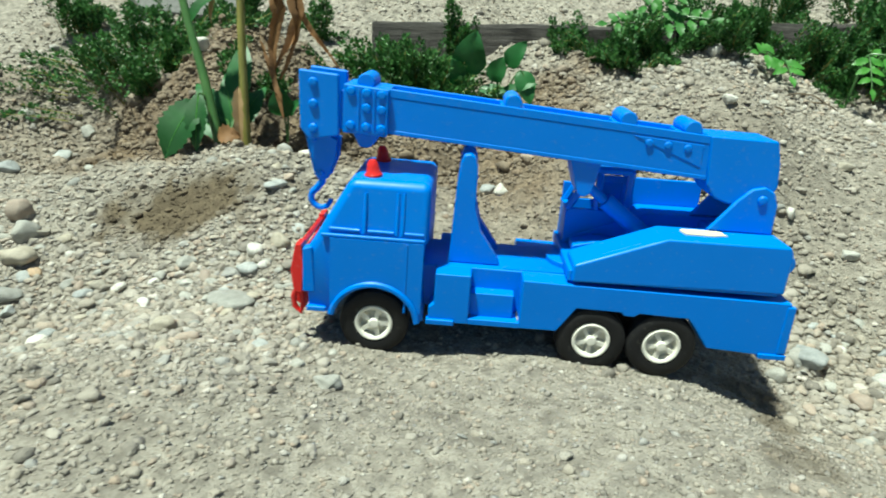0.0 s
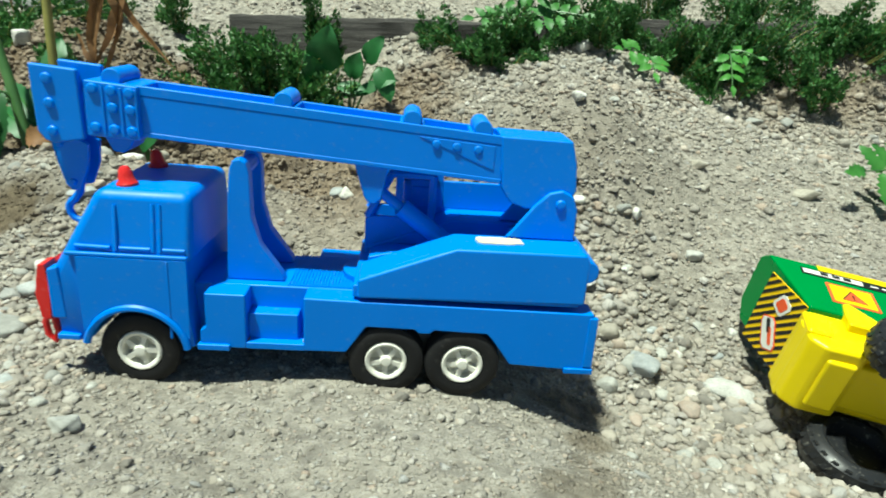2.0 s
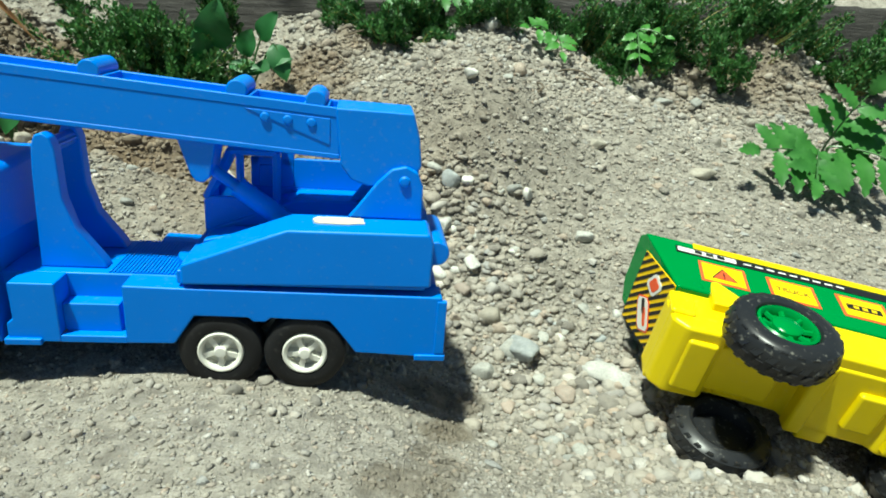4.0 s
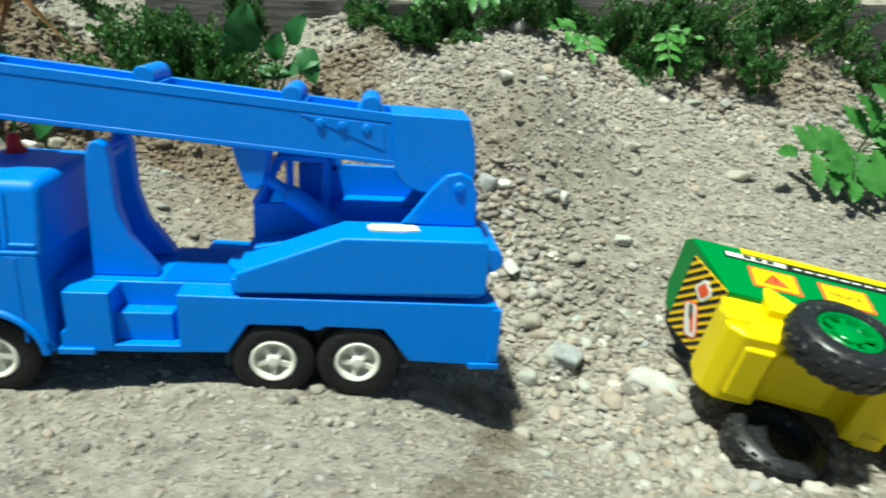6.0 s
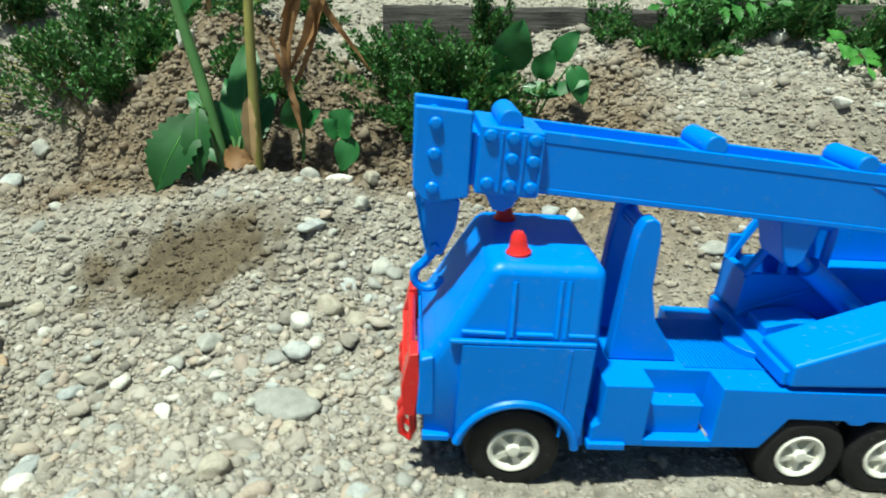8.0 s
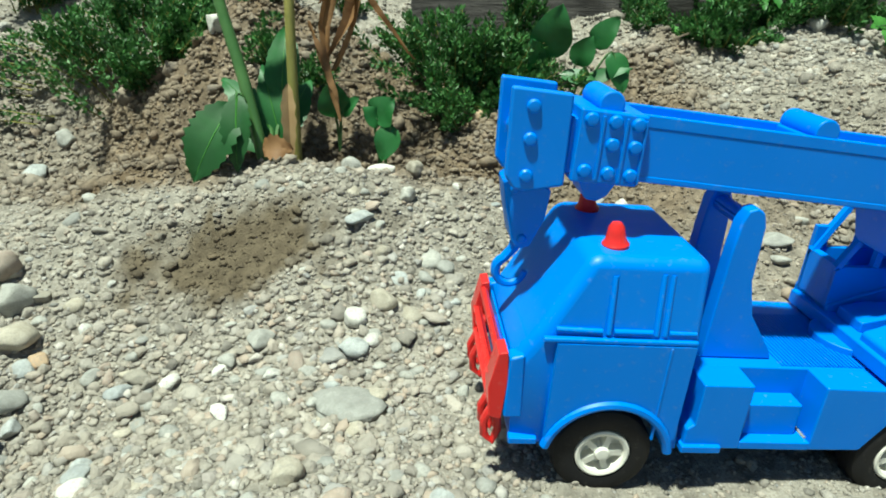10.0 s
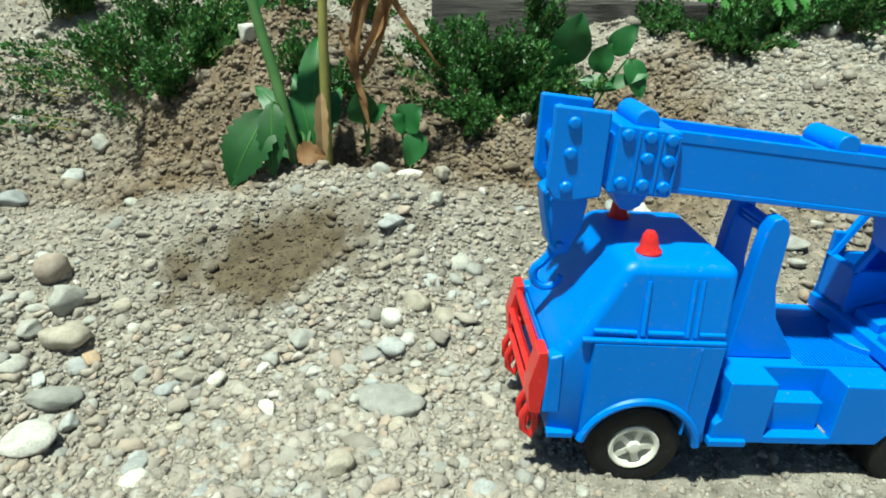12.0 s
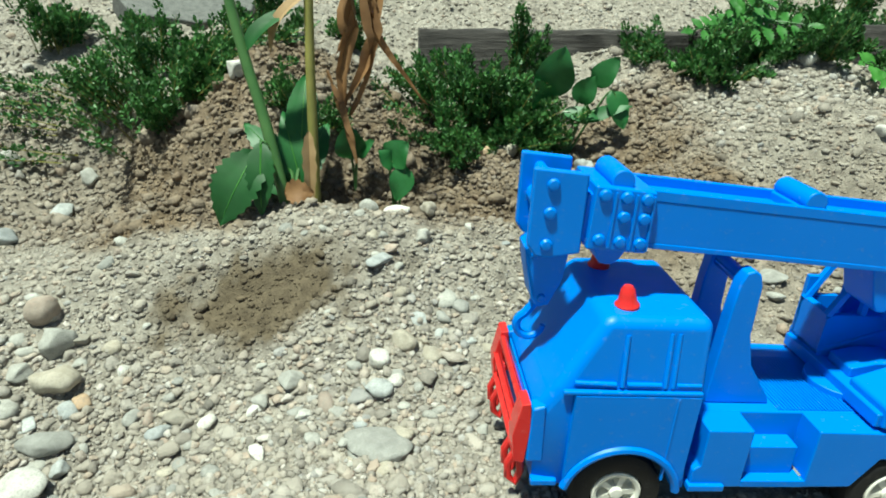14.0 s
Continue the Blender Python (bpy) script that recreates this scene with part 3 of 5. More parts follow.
    bm = bmesh.new()
    for k in range(24):                           # chequered deck: fine ribs across
        box(bm, 63 + k * 1.45, 63.7 + k * 1.45, 13, W - 13, 30.0, 30.45)
    part("deck_ribs", bm, BLUE, chassis, smooth=False)
    bm = bmesh.new()
    rod(bm, (100, 32, 29), (100, 32, 33), 14, 14, 24)
    part("hump", bm, BLUE, chassis, bevel=0.6)

    # wheels
    def wheel(u, near):
        q = -1 if near else 1
        mm = Matrix.Translation((u, 6.8 if near else W - 6.8, 0)) @ pose(0, 0, 0, -90 * q, 0, 0)
        bm = bmesh.new()
        turned(bm, [(0, -6), (14, -6), (16.6, -5.2), (17.5, -3.4), (17.5, 3.4), (16.9, 5.0), (15.2, 6.0), (12.6, 6.3), (10.2, 5.9), (9.6, 4.6), (9.4, 0.8), (0, 0.8)], mm, 36)
        tyre = part("wheel", bm, RUBBER, base, "smooth black rubber wheel with cream hub")
        bm = bmesh.new()
        turned(bm, [(9.5, 1.0), (9.5, 5.8), (8.8, 6.2), (7.7, 5.8), (7.3, 4.6), (7.1, 1.6), (2.9, 1.6), (2.7, 5.6), (2.2, 6.3), (0, 6.5)], mm, 28)
        for k in range(5):
            a = 2 * math.pi * k / 5 + u
            c, s_ = math.cos(a), math.sin(a)
            ring = [mm @ Vector((c * r - s_ * t, s_ * r + c * t, h)) for r, t, h in ((2.4, -1.2, 1.0), (8.2, -1.5, 1.0), (8.2, 1.5, 1.0), (2.4, 1.2, 1.0), (2.2, -1.0, 5.2), (7.6, -1.25, 4.8), (7.6, 1.25, 4.8), (2.2, 1.0, 5.2))]
            vs = [bm.verts.new(p) for p in ring]
            for f in ((4, 5, 6, 7), (0, 1, 5, 4), (1, 2, 6, 5), (2, 3, 7, 6), (3, 0, 4, 7)):
                bm.faces.new([vs[i] for i in f])
        part("rim", bm, RIM, tyre, "cream plastic five-spoke hub")
    for u in (0.0, 109.0, 144.0):
        for near in (True, False):
            wheel(u, near)
    for u in (0.0, 109.0, 144.0):
        bm = bmesh.new()
        rod(bm, (u, 10, 0), (u, W - 10, 0), 2)
        part("axle", bm, RUBBER, base)

    # boom rest: two legs with flared feet, joined by a bar
    bm = bmesh.new()
    leg = [(35, 30), (36.5, 70), (37.5, 81), (39, 85), (42, 86), (44.5, 84.5), (46, 80), (46.5, 60), (50, 47), (60, 33), (61, 30)]
    prism(bm, leg, 17, 23.5)
    prism(bm, leg, W - 23.5, W - 17)
    rod(bm, (42, 20, 80), (42, W - 20, 80), 3.2)
    part("boom_rest", bm, BLUE, base, bevel=1.6, segments=3)

    # turning upper body
    bm = bmesh.new()
    box(bm, 93, 194, 1.5, W - 1.5, 31, 37)
    upper = part("upper_body", bm, BLUE, base, "blue plastic slewing body with open middle", bevel=0.8)
    for near in (True, False):
        s = (lambda a, b: (a, b)) if near else (lambda a, b: (W - b, W - a))
        bm = bmesh.new()
        prism(bm, [(95, 31.2), (95, 40), (131, 54.2), (137, 56.5), (194, 57.0), (196, 53), (196, 33)], *s(-0.3, 22))
        part("engine_cover" if near else "far_cover", bm, BLUE, upper, bevel=1.3, segments=3)
        bm = bmesh.new()
        prism(bm, [(160, 57), (164, 62), (172, 73), (178, 79), (184, 80.5), (189, 78), (191.5, 72), (192, 57)], *s(17.5, 20.5))
        part("pivot_bracket", bm, BLUE, upper, bevel=1.0)
        bm = bmesh.new()
        dome(bm, (183.5, 17.6 if near else W - 17.6, 74), (0, -1 if near else 1, 0), 2.4, 1.6)
        part("pivot_pin", bm, BLUE, upper)
    bm = bmesh.new()
    prism(bm, [(99, 40.6), (126, 51.4), (126, 52.4), (99, 41.6)], 4, 19)
    part("vent_panel", bm, BLUE, upper, bevel=0.3)
    bm = bmesh.new()
    box(bm, 165, 196, 20, W - 20, 37, 55)
    part("rear_block", bm, BLUE, upper, bevel=1.2)
    bm = bmesh.new()
    rod(bm, (199, 12, 44), (199, W - 12, 44), 5.5, 5.5, 20)
    part("winch_drum", bm, BLUE, upper, bevel=0.8)
    bm = bmesh.new()
    prism(bm, [(98, 36.8), (98, 41), (108, 43.5), (120, 43.5), (120, 36.8)], 26, 40)
    part("seat", bm, BLUE, upper, bevel=0.7)
    # operator's cab: open-framed box on the far side
    bm = bmesh.new()
    prism(bm, [(95, 37), (95, 54), (98, 56), (128, 56), (128, 37)], 43, 45.5)
    prism(bm, [(95, 37), (95, 56), (98, 56.5), (98, 37)], 44, 62.5)
    op = part("operator_cab", bm, BLUE, upper, "open blue plastic operator's cab", bevel=0.5)
    for a, b in (((96, 45, 55), (107, 45, 77)), ((96, 61, 55), (107, 61, 77)), ((127, 45, 55), (127, 45, 77)), ((107, 45, 77), (127, 45, 77)),
                 ((107, 45, 77), (107, 61, 77)), ((127, 45, 77), (127, 61, 77)), ((111, 45, 55), (111, 45, 76))):
        bm = bmesh.new()
        tube(bm, (a, b), [2.0, 2.0], 6)
        part("cab_pillar", bm, BLUE, op)
    bm = bmesh.new()
    prism(bm, [(107, 76), (107, 78.5), (127, 78.5), (127, 76)], 44, 62.5)
    part("cab_roof", bm, BLUE, op, bevel=0.6)
    for u0, u1, v0, v1 in ((95, 170, 37, 57), (95, 101, 57, 66), (113, 117, 57, 71), (127, 133, 57, 77), (133, 170, 57, 71), (117, 127, 57, 67.5), (113, 133, 67.5, 71)):
        bm = bmesh.new()
        box(bm, u0, u1, 60.3, 63, v0, v1)
        part("wall_panel", bm, BLUE, op, bevel=0.4)
    bm = bmesh.new()                              # paper left of a torn sticker
    rs = random.Random(3)
    n = 22
    out = [(157 + 11 * math.copysign(abs(math.cos(2 * math.pi * k / n)) ** 0.45, math.cos(2 * math.pi * k / n)) * (1 + rs.uniform(-0.14, 0.05)), 13 + 4.4 * math.copysign(abs(math.sin(2 * math.pi * k / n)) ** 0.45, math.sin(2 * math.pi * k / n)) * (1 + rs.uniform(-0.2, 0.1))) for k in range(n)]
    lo = [bm.verts.new((a, b, 56.6)) for a, b in out]
    hi = [bm.verts.new((a, b, 57.25)) for a, b in out]
    bm.faces.new(hi)
    for k in range(n):
        bm.faces.new((lo[k], lo[(k + 1) % n], hi[(k + 1) % n], hi[k]))
    part("sticker_residue", bm, RESIDUE, upper, "yellowed white remains of a torn sticker", smooth=False)

    # lifting cylinder
    bm = bmesh.new()
    rod(bm, (100, 32, 73), (118, 32, 60), 2.6)
    rod(bm, (112, 32, 64.5), (140, 32, 44), 4.4, 4.4, 16)
    part("lift_cylinder", bm, BLUE, base)

    # boom
    y0, y1 = 21.0, 43.0

    def slope(u):                                 # top of the boom along its length
        return 112.5 - 0.069 * u
    bm = bmesh.new()
    prism(bm, [(-22, slope(-22) - 3), (156, slope(156) - 3), (156, slope(156) - 19), (-22, slope(-22) - 20.5)], y0, y1)
    boom = part("boom", bm, BLUE, base, "long blue plastic box boom with rollers", bevel=0.6)
    for a, b in ((y0 - 0.25, y0 + 2.2), (y1 - 2.2, y1 + 0.25)):
        for hi, lo in ((0.6, -3.4), (-18.4, -20.6)):
            bm = bmesh.new()
            prism(bm, [(0, slope(0) + hi), (156, slope(156) + hi), (156, slope(156) + lo), (0, slope(0) + lo)], a, b)
            part("flange", bm, BLUE, boom, bevel=0.5)
    for u in (-10, 60, 115, 146):
        bm = bmesh.new()
        rod(bm, (u, y0 + 0.4, slope(u) + 2.0), (u, y1 - 0.4, slope(u) + 2.0), 4.2, 4.2, 18)
        roller = part("roller", bm, BLUE, boom, bevel=0.8)
        bm = bmesh.new()
        box(bm, u - 5.5, u + 5.5, y0 + 1.5, y1 - 1.5, slope(u) - 4, slope(u) + 0.5)
        part("roller_seat", bm, BLUE, roller, bevel=0.6)
    bm = bmesh.new()                              # rear head
    prism(bm, [(154, slope(154) + 0.8), (186, slope(186) + 2.6), (189, 92), (190.5, 80), (187, 74), (182, 70.5), (168, 70.5), (161, 73), (156.5, 79)], y0 - 1.2, y1 + 1.2)
    part("boom_head", bm, BLUE, boom, bevel=1.0)
    for w, q in ((y0 - 0.35, -1), (y1 + 0.35, 1)):
        bm = bmesh.new()
        tri = [(118, slope(118) - 4.2), (152, slope(152) - 4.2), (152, slope(152) - 15)]
        prism(bm, tri, min(w, w - q * 1.0), max(w, w - q * 1.0) + 0.01)
        for u in (126, 135, 144.5):
            dome(bm, (u, w, slope(u) - 6.8), (0, q, 0), 2.0, 0.8)
        part("gusset", bm, BLUE, boom, bevel=0.25)
    bm = bmesh.new()                              # lug below
    prism(bm, [(90, slope(90) - 19), (106, slope(106) - 19), (103, 70), (100, 67.5), (97, 68), (95, 71)], y0 + 2, y1 - 2)
    part("lug", bm, BLUE, boom, bevel=0.8)
    bm = bmesh.new()                              # riveted sleeve near the tip
    prism(bm, [(-20, slope(-20) + 0.5), (1.5, slope(1.5) + 0.4), (1.0, slope(1) - 22), (-20.5, slope(-20) - 22.5)], y0 - 2.4, y1 + 2.4)
    sleeve = part("sleeve", bm, BLUE, boom, bevel=0.8)
    bm = bmesh.new()
    prism(bm, [(-18, slope(-18) - 20), (-2, slope(-2) - 20), (-6, 85.5), (-9, 83.5), (-13, 84)], y0 + 3, y1 - 3)
    part("fin", bm, BLUE, boom, bevel=0.8)
    for w, q in ((y0 - 2.3, -1), (y1 + 2.3, 1)):
        for u, v in ((-16.5, -2.5), (-9.0, -2.5), (-1.8, -2.5), (-9.0, -9.5), (-1.8, -9.5), (-16.5, -18.5), (-9.0, -18.5), (-1.8, -18.5)):
            bm = bmesh.new()
            dome(bm, (u, w, slope(u) + v), (0, q, 0), 2.3, 1.6)
            part("rivet", bm, BLUE, sleeve)
        for u in (-12.8, -5.4, 0.6):
            bm = bmesh.new()
            box(bm, u - 0.5, u + 0.5, min(w, w + q * 0.7), max(w, w + q * 0.7), slope(u) - 21, slope(u) - 1)
            part("rib", bm, BLUE, sleeve, bevel=0.2)
    for a, b in ((y0 - 2.0, y0 + 1.2), (y1 - 1.2, y1 + 2.0)):
        bm = bmesh.new()
        prism(bm, [(-41.5, 119.5), (-22.5, 118.2), (-22.0, 89.5), (-34, 87.2), (-38, 88), (-41, 92)], a, b)
        plate = part("tip_plate", bm, BLUE, boom, bevel=1.0)
        for v in (114, 104, 92.5):
            for w, q in ((a, -1), (b, 1)):
                bm = bmesh.new()
                dome(bm, (-34.5, w, v), (0, q, 0), 2.2, 1.5)
                part("rivet", bm, BLUE, plate)
    for v, r in ((114, 2.2), (104, 4.2), (92.5, 2.4)):
        bm = bmesh.new()
        rod(bm, (-34.5, y0, v), (-34.5, y1, v), r)
        part("pulley", bm, BLUE, boom, bevel=0.5)

    # hook block
    bm = bmesh.new()
    side = [(-40, 88), (-37, 90.5), (-33, 91), (-24, 86), (-25, 76), (-29, 66), (-33, 65), (-35.5, 68), (-38.5, 80)]
    for a, b in ((25.5, 28), (36, 38.5)):
        prism(bm, side, a, b)
    prism(bm, [(-40, 88), (-37, 90.5), (-36, 88), (-36.5, 80), (-33.5, 68), (-35.5, 68), (-38.5, 80)], 25.5, 38.5)
    block = part("hook_block", bm, BLUE, base, bevel=0.6)
    for w, q in ((25.6, -1), (38.4, 1)):
        for u, v in ((-36, 86), (-32, 69)):
            bm = bmesh.new()
            dome(bm, (u, w, v), (0, q, 0), 1.6, 1.3)
            part("rivet", bm, BLUE, block)
    bm = bmesh.new()
    pts = [(-32, 32, 70), (-33, 32, 63), (-36, 32, 59)] + [(-33.5 + 5.2 * math.cos(radians(a)), 32, 54.5 + 5.2 * math.sin(radians(a))) for a in range(135, 371, 20)]
    tube(bm, pts, [2.1, 1.9, 1.8] + [1.8 - 0.05 * k for k in range(len(pts) - 3)], 8)
    part("hook", bm, BLUE, block)
    return base


crane_truck()


# ---------------------------------------------------------------- toppled toy truck
# millimetres: l along the truck from its hazard plate, n from its underside to its roof, b up across its width
def lying_truck():
    b_ax = Vector((0.0763, -0.229, 0.9704)).normalized()
    l_ax = Vector((0.931, -0.327, -0.150))
    l_ax = (l_ax - b_ax * l_ax.dot(b_ax)).normalized()
    n_ax = b_ax.cross(l_ax).normalized()
    m = Matrix((l_ax, n_ax, b_ax)).transposed().to_4x4()
    m.translation = Vector((0.289, 0.311, 0.013))
    base = thing("toy_truck", m, "green and yellow plastic toy truck lying on its side in gravel", "toy truck")

    # body: outline in l, n swept over b; the nose plate slants
    def slab(bm, outline, b0, b1):
        lo = [bm.verts.new((l, n, b0)) for l, n in outline]
        hi = [bm.verts.new((l, n, b1)) for l, n in outline]
        bm.faces.new(lo[::-1])
        bm.faces.new(hi)
        for k in range(len(outline)):
            j = (k + 1) % len(outline)
            bm.faces.new((lo[k], lo[j], hi[j], hi[k]))

    bm = bmesh.new()
    section = [(0, 0), (0, 47), (46, 47), (58, 39), (58, 8), (46, 0)]      # n, b
    rings = []
    for l, shrink in ((0, 0), (170, 0)):
        rings.append([bm.verts.new((l - (13.0 / 29.0 * min(n, 30) if l == 0 else 0), n, b)) for n, b in section])
    bm.faces.new(rings[0])
    bm.faces.new(rings[1][::-1])
    for k in range(len(section)):
        j = (k + 1) % len(section)
        bm.faces.new((rings[0][k], rings[0][j], rings[1][j], rings[1][k]))
    body = part("body", bm, GREEN, base, "glossy green plastic box body", bevel=1.4, segments=3)

    # hazard plate on the slanted nose
    def nose(n, b, out):
        return (-13.0 / 29.0 * n - out, n - out * 0.4, b)
    bm = bmesh.new()
    vs = [bm.verts.new(nose(n, b, 0.35)) for n, b in ((0.8, 1.5), (29.2, 1.5), (29.2, 45.5), (0.8, 45.5))]
    back = [bm.verts.new(nose(n, b, -0.3)) for n, b in ((0.8, 1.5), (29.2, 1.5), (29.2, 45.5), (0.8, 45.5))]
    bm.faces.new(vs)
    for k in range(4):
        bm.faces.new((vs[k], vs[(k + 1) % 4], back[(k + 1) % 4], back[k]))
    plate = part("hazard_sticker", bm, STICKER_YELLOW, body, "yellow and black striped hazard sticker", smooth=False)

    def clip_band(c0, c1):                        # diagonal band between two lines n*1.0 + b = c, cut to the plate
        poly = [(0.8, 1.5), (29.2, 1.5), (29.2, 45.5), (0.8, 45.5)]
        for c, keep in ((c0, 1), (c1, -1)):
            out = []
            for i in range(len(poly)):
                p, q = poly[i], poly[(i + 1) % len(poly)]
                dp, dq = keep * (p[1] + p[0] * 1.1 - 33 - c), keep * (q[1] + q[0] * 1.1 - 33 - c)
                if dp >= 0:
                    out.append(p)
                if dp * dq < 0:
                    t = dp / (dp - dq)
                    out.append((p[0] + t * (q[0] - p[0]), p[1] + t * (q[1] - p[1])))
            poly = out
            if not poly:
                return poly
        return poly
    c = -32.0
    while c < 44:
        band = clip_band(c, c + 2.7)
        if len(band) > 2:
            bm = bmesh.new()
            top = [bm.verts.new(nose(n, b, 0.55)) for n, b in band]
            low = [bm.verts.new(nose(n, b, 0.3)) for n, b in band]
            bm.faces.new(top)
            for k in range(len(band)):
                bm.faces.new((top[k], top[(k + 1) % len(band)], low[(k + 1) % len(band)], low[k]))
            part("stripe", bm, STICKER_BLACK, plate, smooth=False)
        c += 5.6

    def badge(n0, b0, wn, wb, turn, mat, out, name):
        bm = bmesh.new()
        co, si = math.cos(radians(turn)), math.sin(radians(turn))
        pts = []
        for a, q in ((-1, -0.7), (-0.7, -1), (0.7, -1), (1, -0.7), (1, 0.7), (0.7, 1), (-0.7, 1), (-1, 0.7)):
            x_, y_ = a * wn / 2, q * wb / 2
            pts.append((n0 + x_ * co - y_ * si, b0 + x_ * si + y_ * co))
        top = [bm.verts.new(nose(n, b, out)) for n, b in pts]
        low = [bm.verts.new(nose(n, b, 0.3)) for n, b in pts]
        bm.faces.new(top)
        for k in range(8):
            bm.faces.new((top[k], top[(k + 1) % 8], low[(k + 1) % 8], low[k]))
        return part(name, bm, mat, plate, smooth=False)
    badge(14, 16, 10.5, 19, -28, STICKER_RED, 0.75, "badge_border")
    badge(14, 16, 9, 17.4, -28, STICKER_WHITE, 0.9, "badge")
    badge(15.6, 20, 2.6, 8, -28, STICKER_BLACK, 1.05, "badge_print")
    badge(12.2, 15.5, 2.4, 10, -28, STICKER_RED, 1.05, "badge_print")
    badge(14, 35, 9, 11, 28, STICKER_WHITE, 0.75, "badge")
    badge(14, 35, 6, 7, 28, STICKER_RED, 0.9, "badge_print")

    # stickers on the upper side
    def plate_on_top(name, l0, n0, ll, nn, mat, z, parent, turn=0.0, label=""):
        bm = bmesh.new()
        co, si = math.cos(radians(turn)), math.sin(radians(turn))
        pts = [(l0 + a * ll / 2 * co - q * nn / 2 * si, n0 + a * ll / 2 * si + q * nn / 2 * co) for a, q in ((-1, -1), (1, -1), (1, 1), (-1, 1))]
        slab(bm, pts, 46.8, 47 + z)
        return part(name, bm, mat, parent, label, smooth=False)

    def words(text, l0, n0, size, z, parent, mat):
        cu = bpy.data.curves.new("lettering", "FONT")
        cu.body, cu.size, cu.align_x, cu.align_y, cu.extrude = text, size, "CENTER", "CENTER", 0.05
        tmp = bpy.data.objects.new("lettering", cu)
        me = bpy.data.meshes.new_from_object(tmp)
        bpy.data.objects.remove(tmp)
        me.transform(Matrix.Scale(0.001, 4) @ Matrix.Translation((l0, n0, 47 + z)))
        me.materials.append(mat)
        ob = new("lettering", me)
        ob.parent = parent
    for l0, what in ((25, "sign"), (60, "word"), (95, "mark")):
        edge = plate_on_top("sticker", l0, 20, 24, 19, STICKER_RED, 0.25, body, 0, "yellow sticker with a red border")
        plate_on_top("sticker_face", l0, 20, 21, 16, STICKER_YELLOW, 0.4, edge)
        if what == "sign":
            for size, mat, z in ((6.6, STICKER_BLACK, 0.5), (5.6, STICKER_RED, 0.62)):
                bm = bmesh.new()
                slab(bm, [(l0 - size, 15.6 - size * 0.1), (l0 + size, 15.6 - size * 0.1), (l0, 15.6 + size * 1.5)], 47, 47 + z)
                part("warning_triangle", bm, mat, edge, smooth=False)
            plate_on_top("sign_mark", l0, 19.4, 1.0, 3.4, STICKER_BLACK, 0.72, edge)
            plate_on_top("sign_mark", l0, 16.6, 1.0, 1.0, STICKER_BLACK, 0.72, edge)
        elif what == "word":
            words("TRUCK", l0, 20, 5.2, 0.45, edge, STICKER_BLACK)
        else:
            plate_on_top("sign_mark", l0, 20, 17, 4.6, STICKER_BLACK, 0.52, edge)
            for k in range(3):
                plate_on_top("sign_mark", l0 - 4 + k * 4.4, 20, 2.6, 2.2, STICKER_YELLOW, 0.64, edge)

    # long stripes on the slanted roof edge
    def on_edge(l, f, out):                       # f across the roof edge
        return (l, 33.5 + 13 * f, 47 + out)

    def edge_band(name, l0, l1, f0, f1, mat, out, label=""):
        bm = bmesh.new()
        top = [bm.verts.new(on_edge(l, f, out)) for l, f in ((l0, f0), (l1, f0), (l1, f1), (l0, f1))]
        low = [bm.verts.new(on_edge(l, f, -0.3)) for l, f in ((l0, f0), (l1, f0), (l1, f1), (l0, f1))]
        bm.faces.new(top)
        for k in range(4):
            bm.faces.new((top[k], top[(k + 1) % 4], low[(k + 1) % 4], low[k]))
        part(name, bm, mat, body, label, smooth=False)
    edge_band("roof_stripe", 2, 168, 0.0, 0.5, STICKER_BLACK, 0.35, "black roof stripe")
    edge_band("roof_stripe", 12, 168, 0.56, 0.98, STICKER_YELLOW, 0.35, "yellow roof stripe")
    edge_band("roof_mark", 3, 34, 0.10, 0.42, STICKER_WHITE, 0.5, "white printed mark")
    for k in range(3):
        edge_band("roof_print", 12 + 6 * k, 16 + 6 * k, 0.15, 0.38, STICKER_BLACK, 0.62)
    for k in range(9):
        edge_band("roof_print", 38 + 6 * k, 42 + 6 * k, 0.2, 0.3, STICKER_WHITE, 0.5)

    # yellow chassis
    bm = bmesh.new()
    slab(bm, [(-1, -2), (-5, -9), (-3, -24), (4, -29), (22, -28), (25, -22), (60, -22), (66, -30), (100, -30), (104, -34), (170, -34), (170, 1), (0, 1)], 3, 44)
    ch = part("chassis", bm, YELLOW, base, "bright yellow moulded plastic chassis", bevel=2.0, segments=3)
    for l0, l1, n0, n1, b0, b1 in ((-4, 8, -20, -3, 1, 46), (20, 52, -27, -18, 10, 37), (62, 70, -33, -24, 2, 45), (104, 160, -37, -30, 6, 41), (118, 130, -40, -34, 16, 30), (70, 84, -30, -12, -3, 8), (64, 104, -29, -5, 38, 49.5), (52, 66, -26, -14, 30, 46), (6, 20, -30.5, -24, 8, 38), (28, 44, -24.5, -20, 6, 24), (84, 98, -33, -28, 12, 34)):
        bm = bmesh.new()
        slab(bm, [(l0, n0), (l1, n0), (l1, n1), (l0, n1)], b0, b1)
        part("housing", bm, YELLOW, ch, bevel=1.8, segments=3)
    bm = bmesh.new()
    slab(bm, [(16, 1), (17, 9), (20, 10), (32, -1), (32, -10), (16, -10)], 42, 48.6)
    part("mudguard", bm, YELLOW, ch, bevel=1.0)

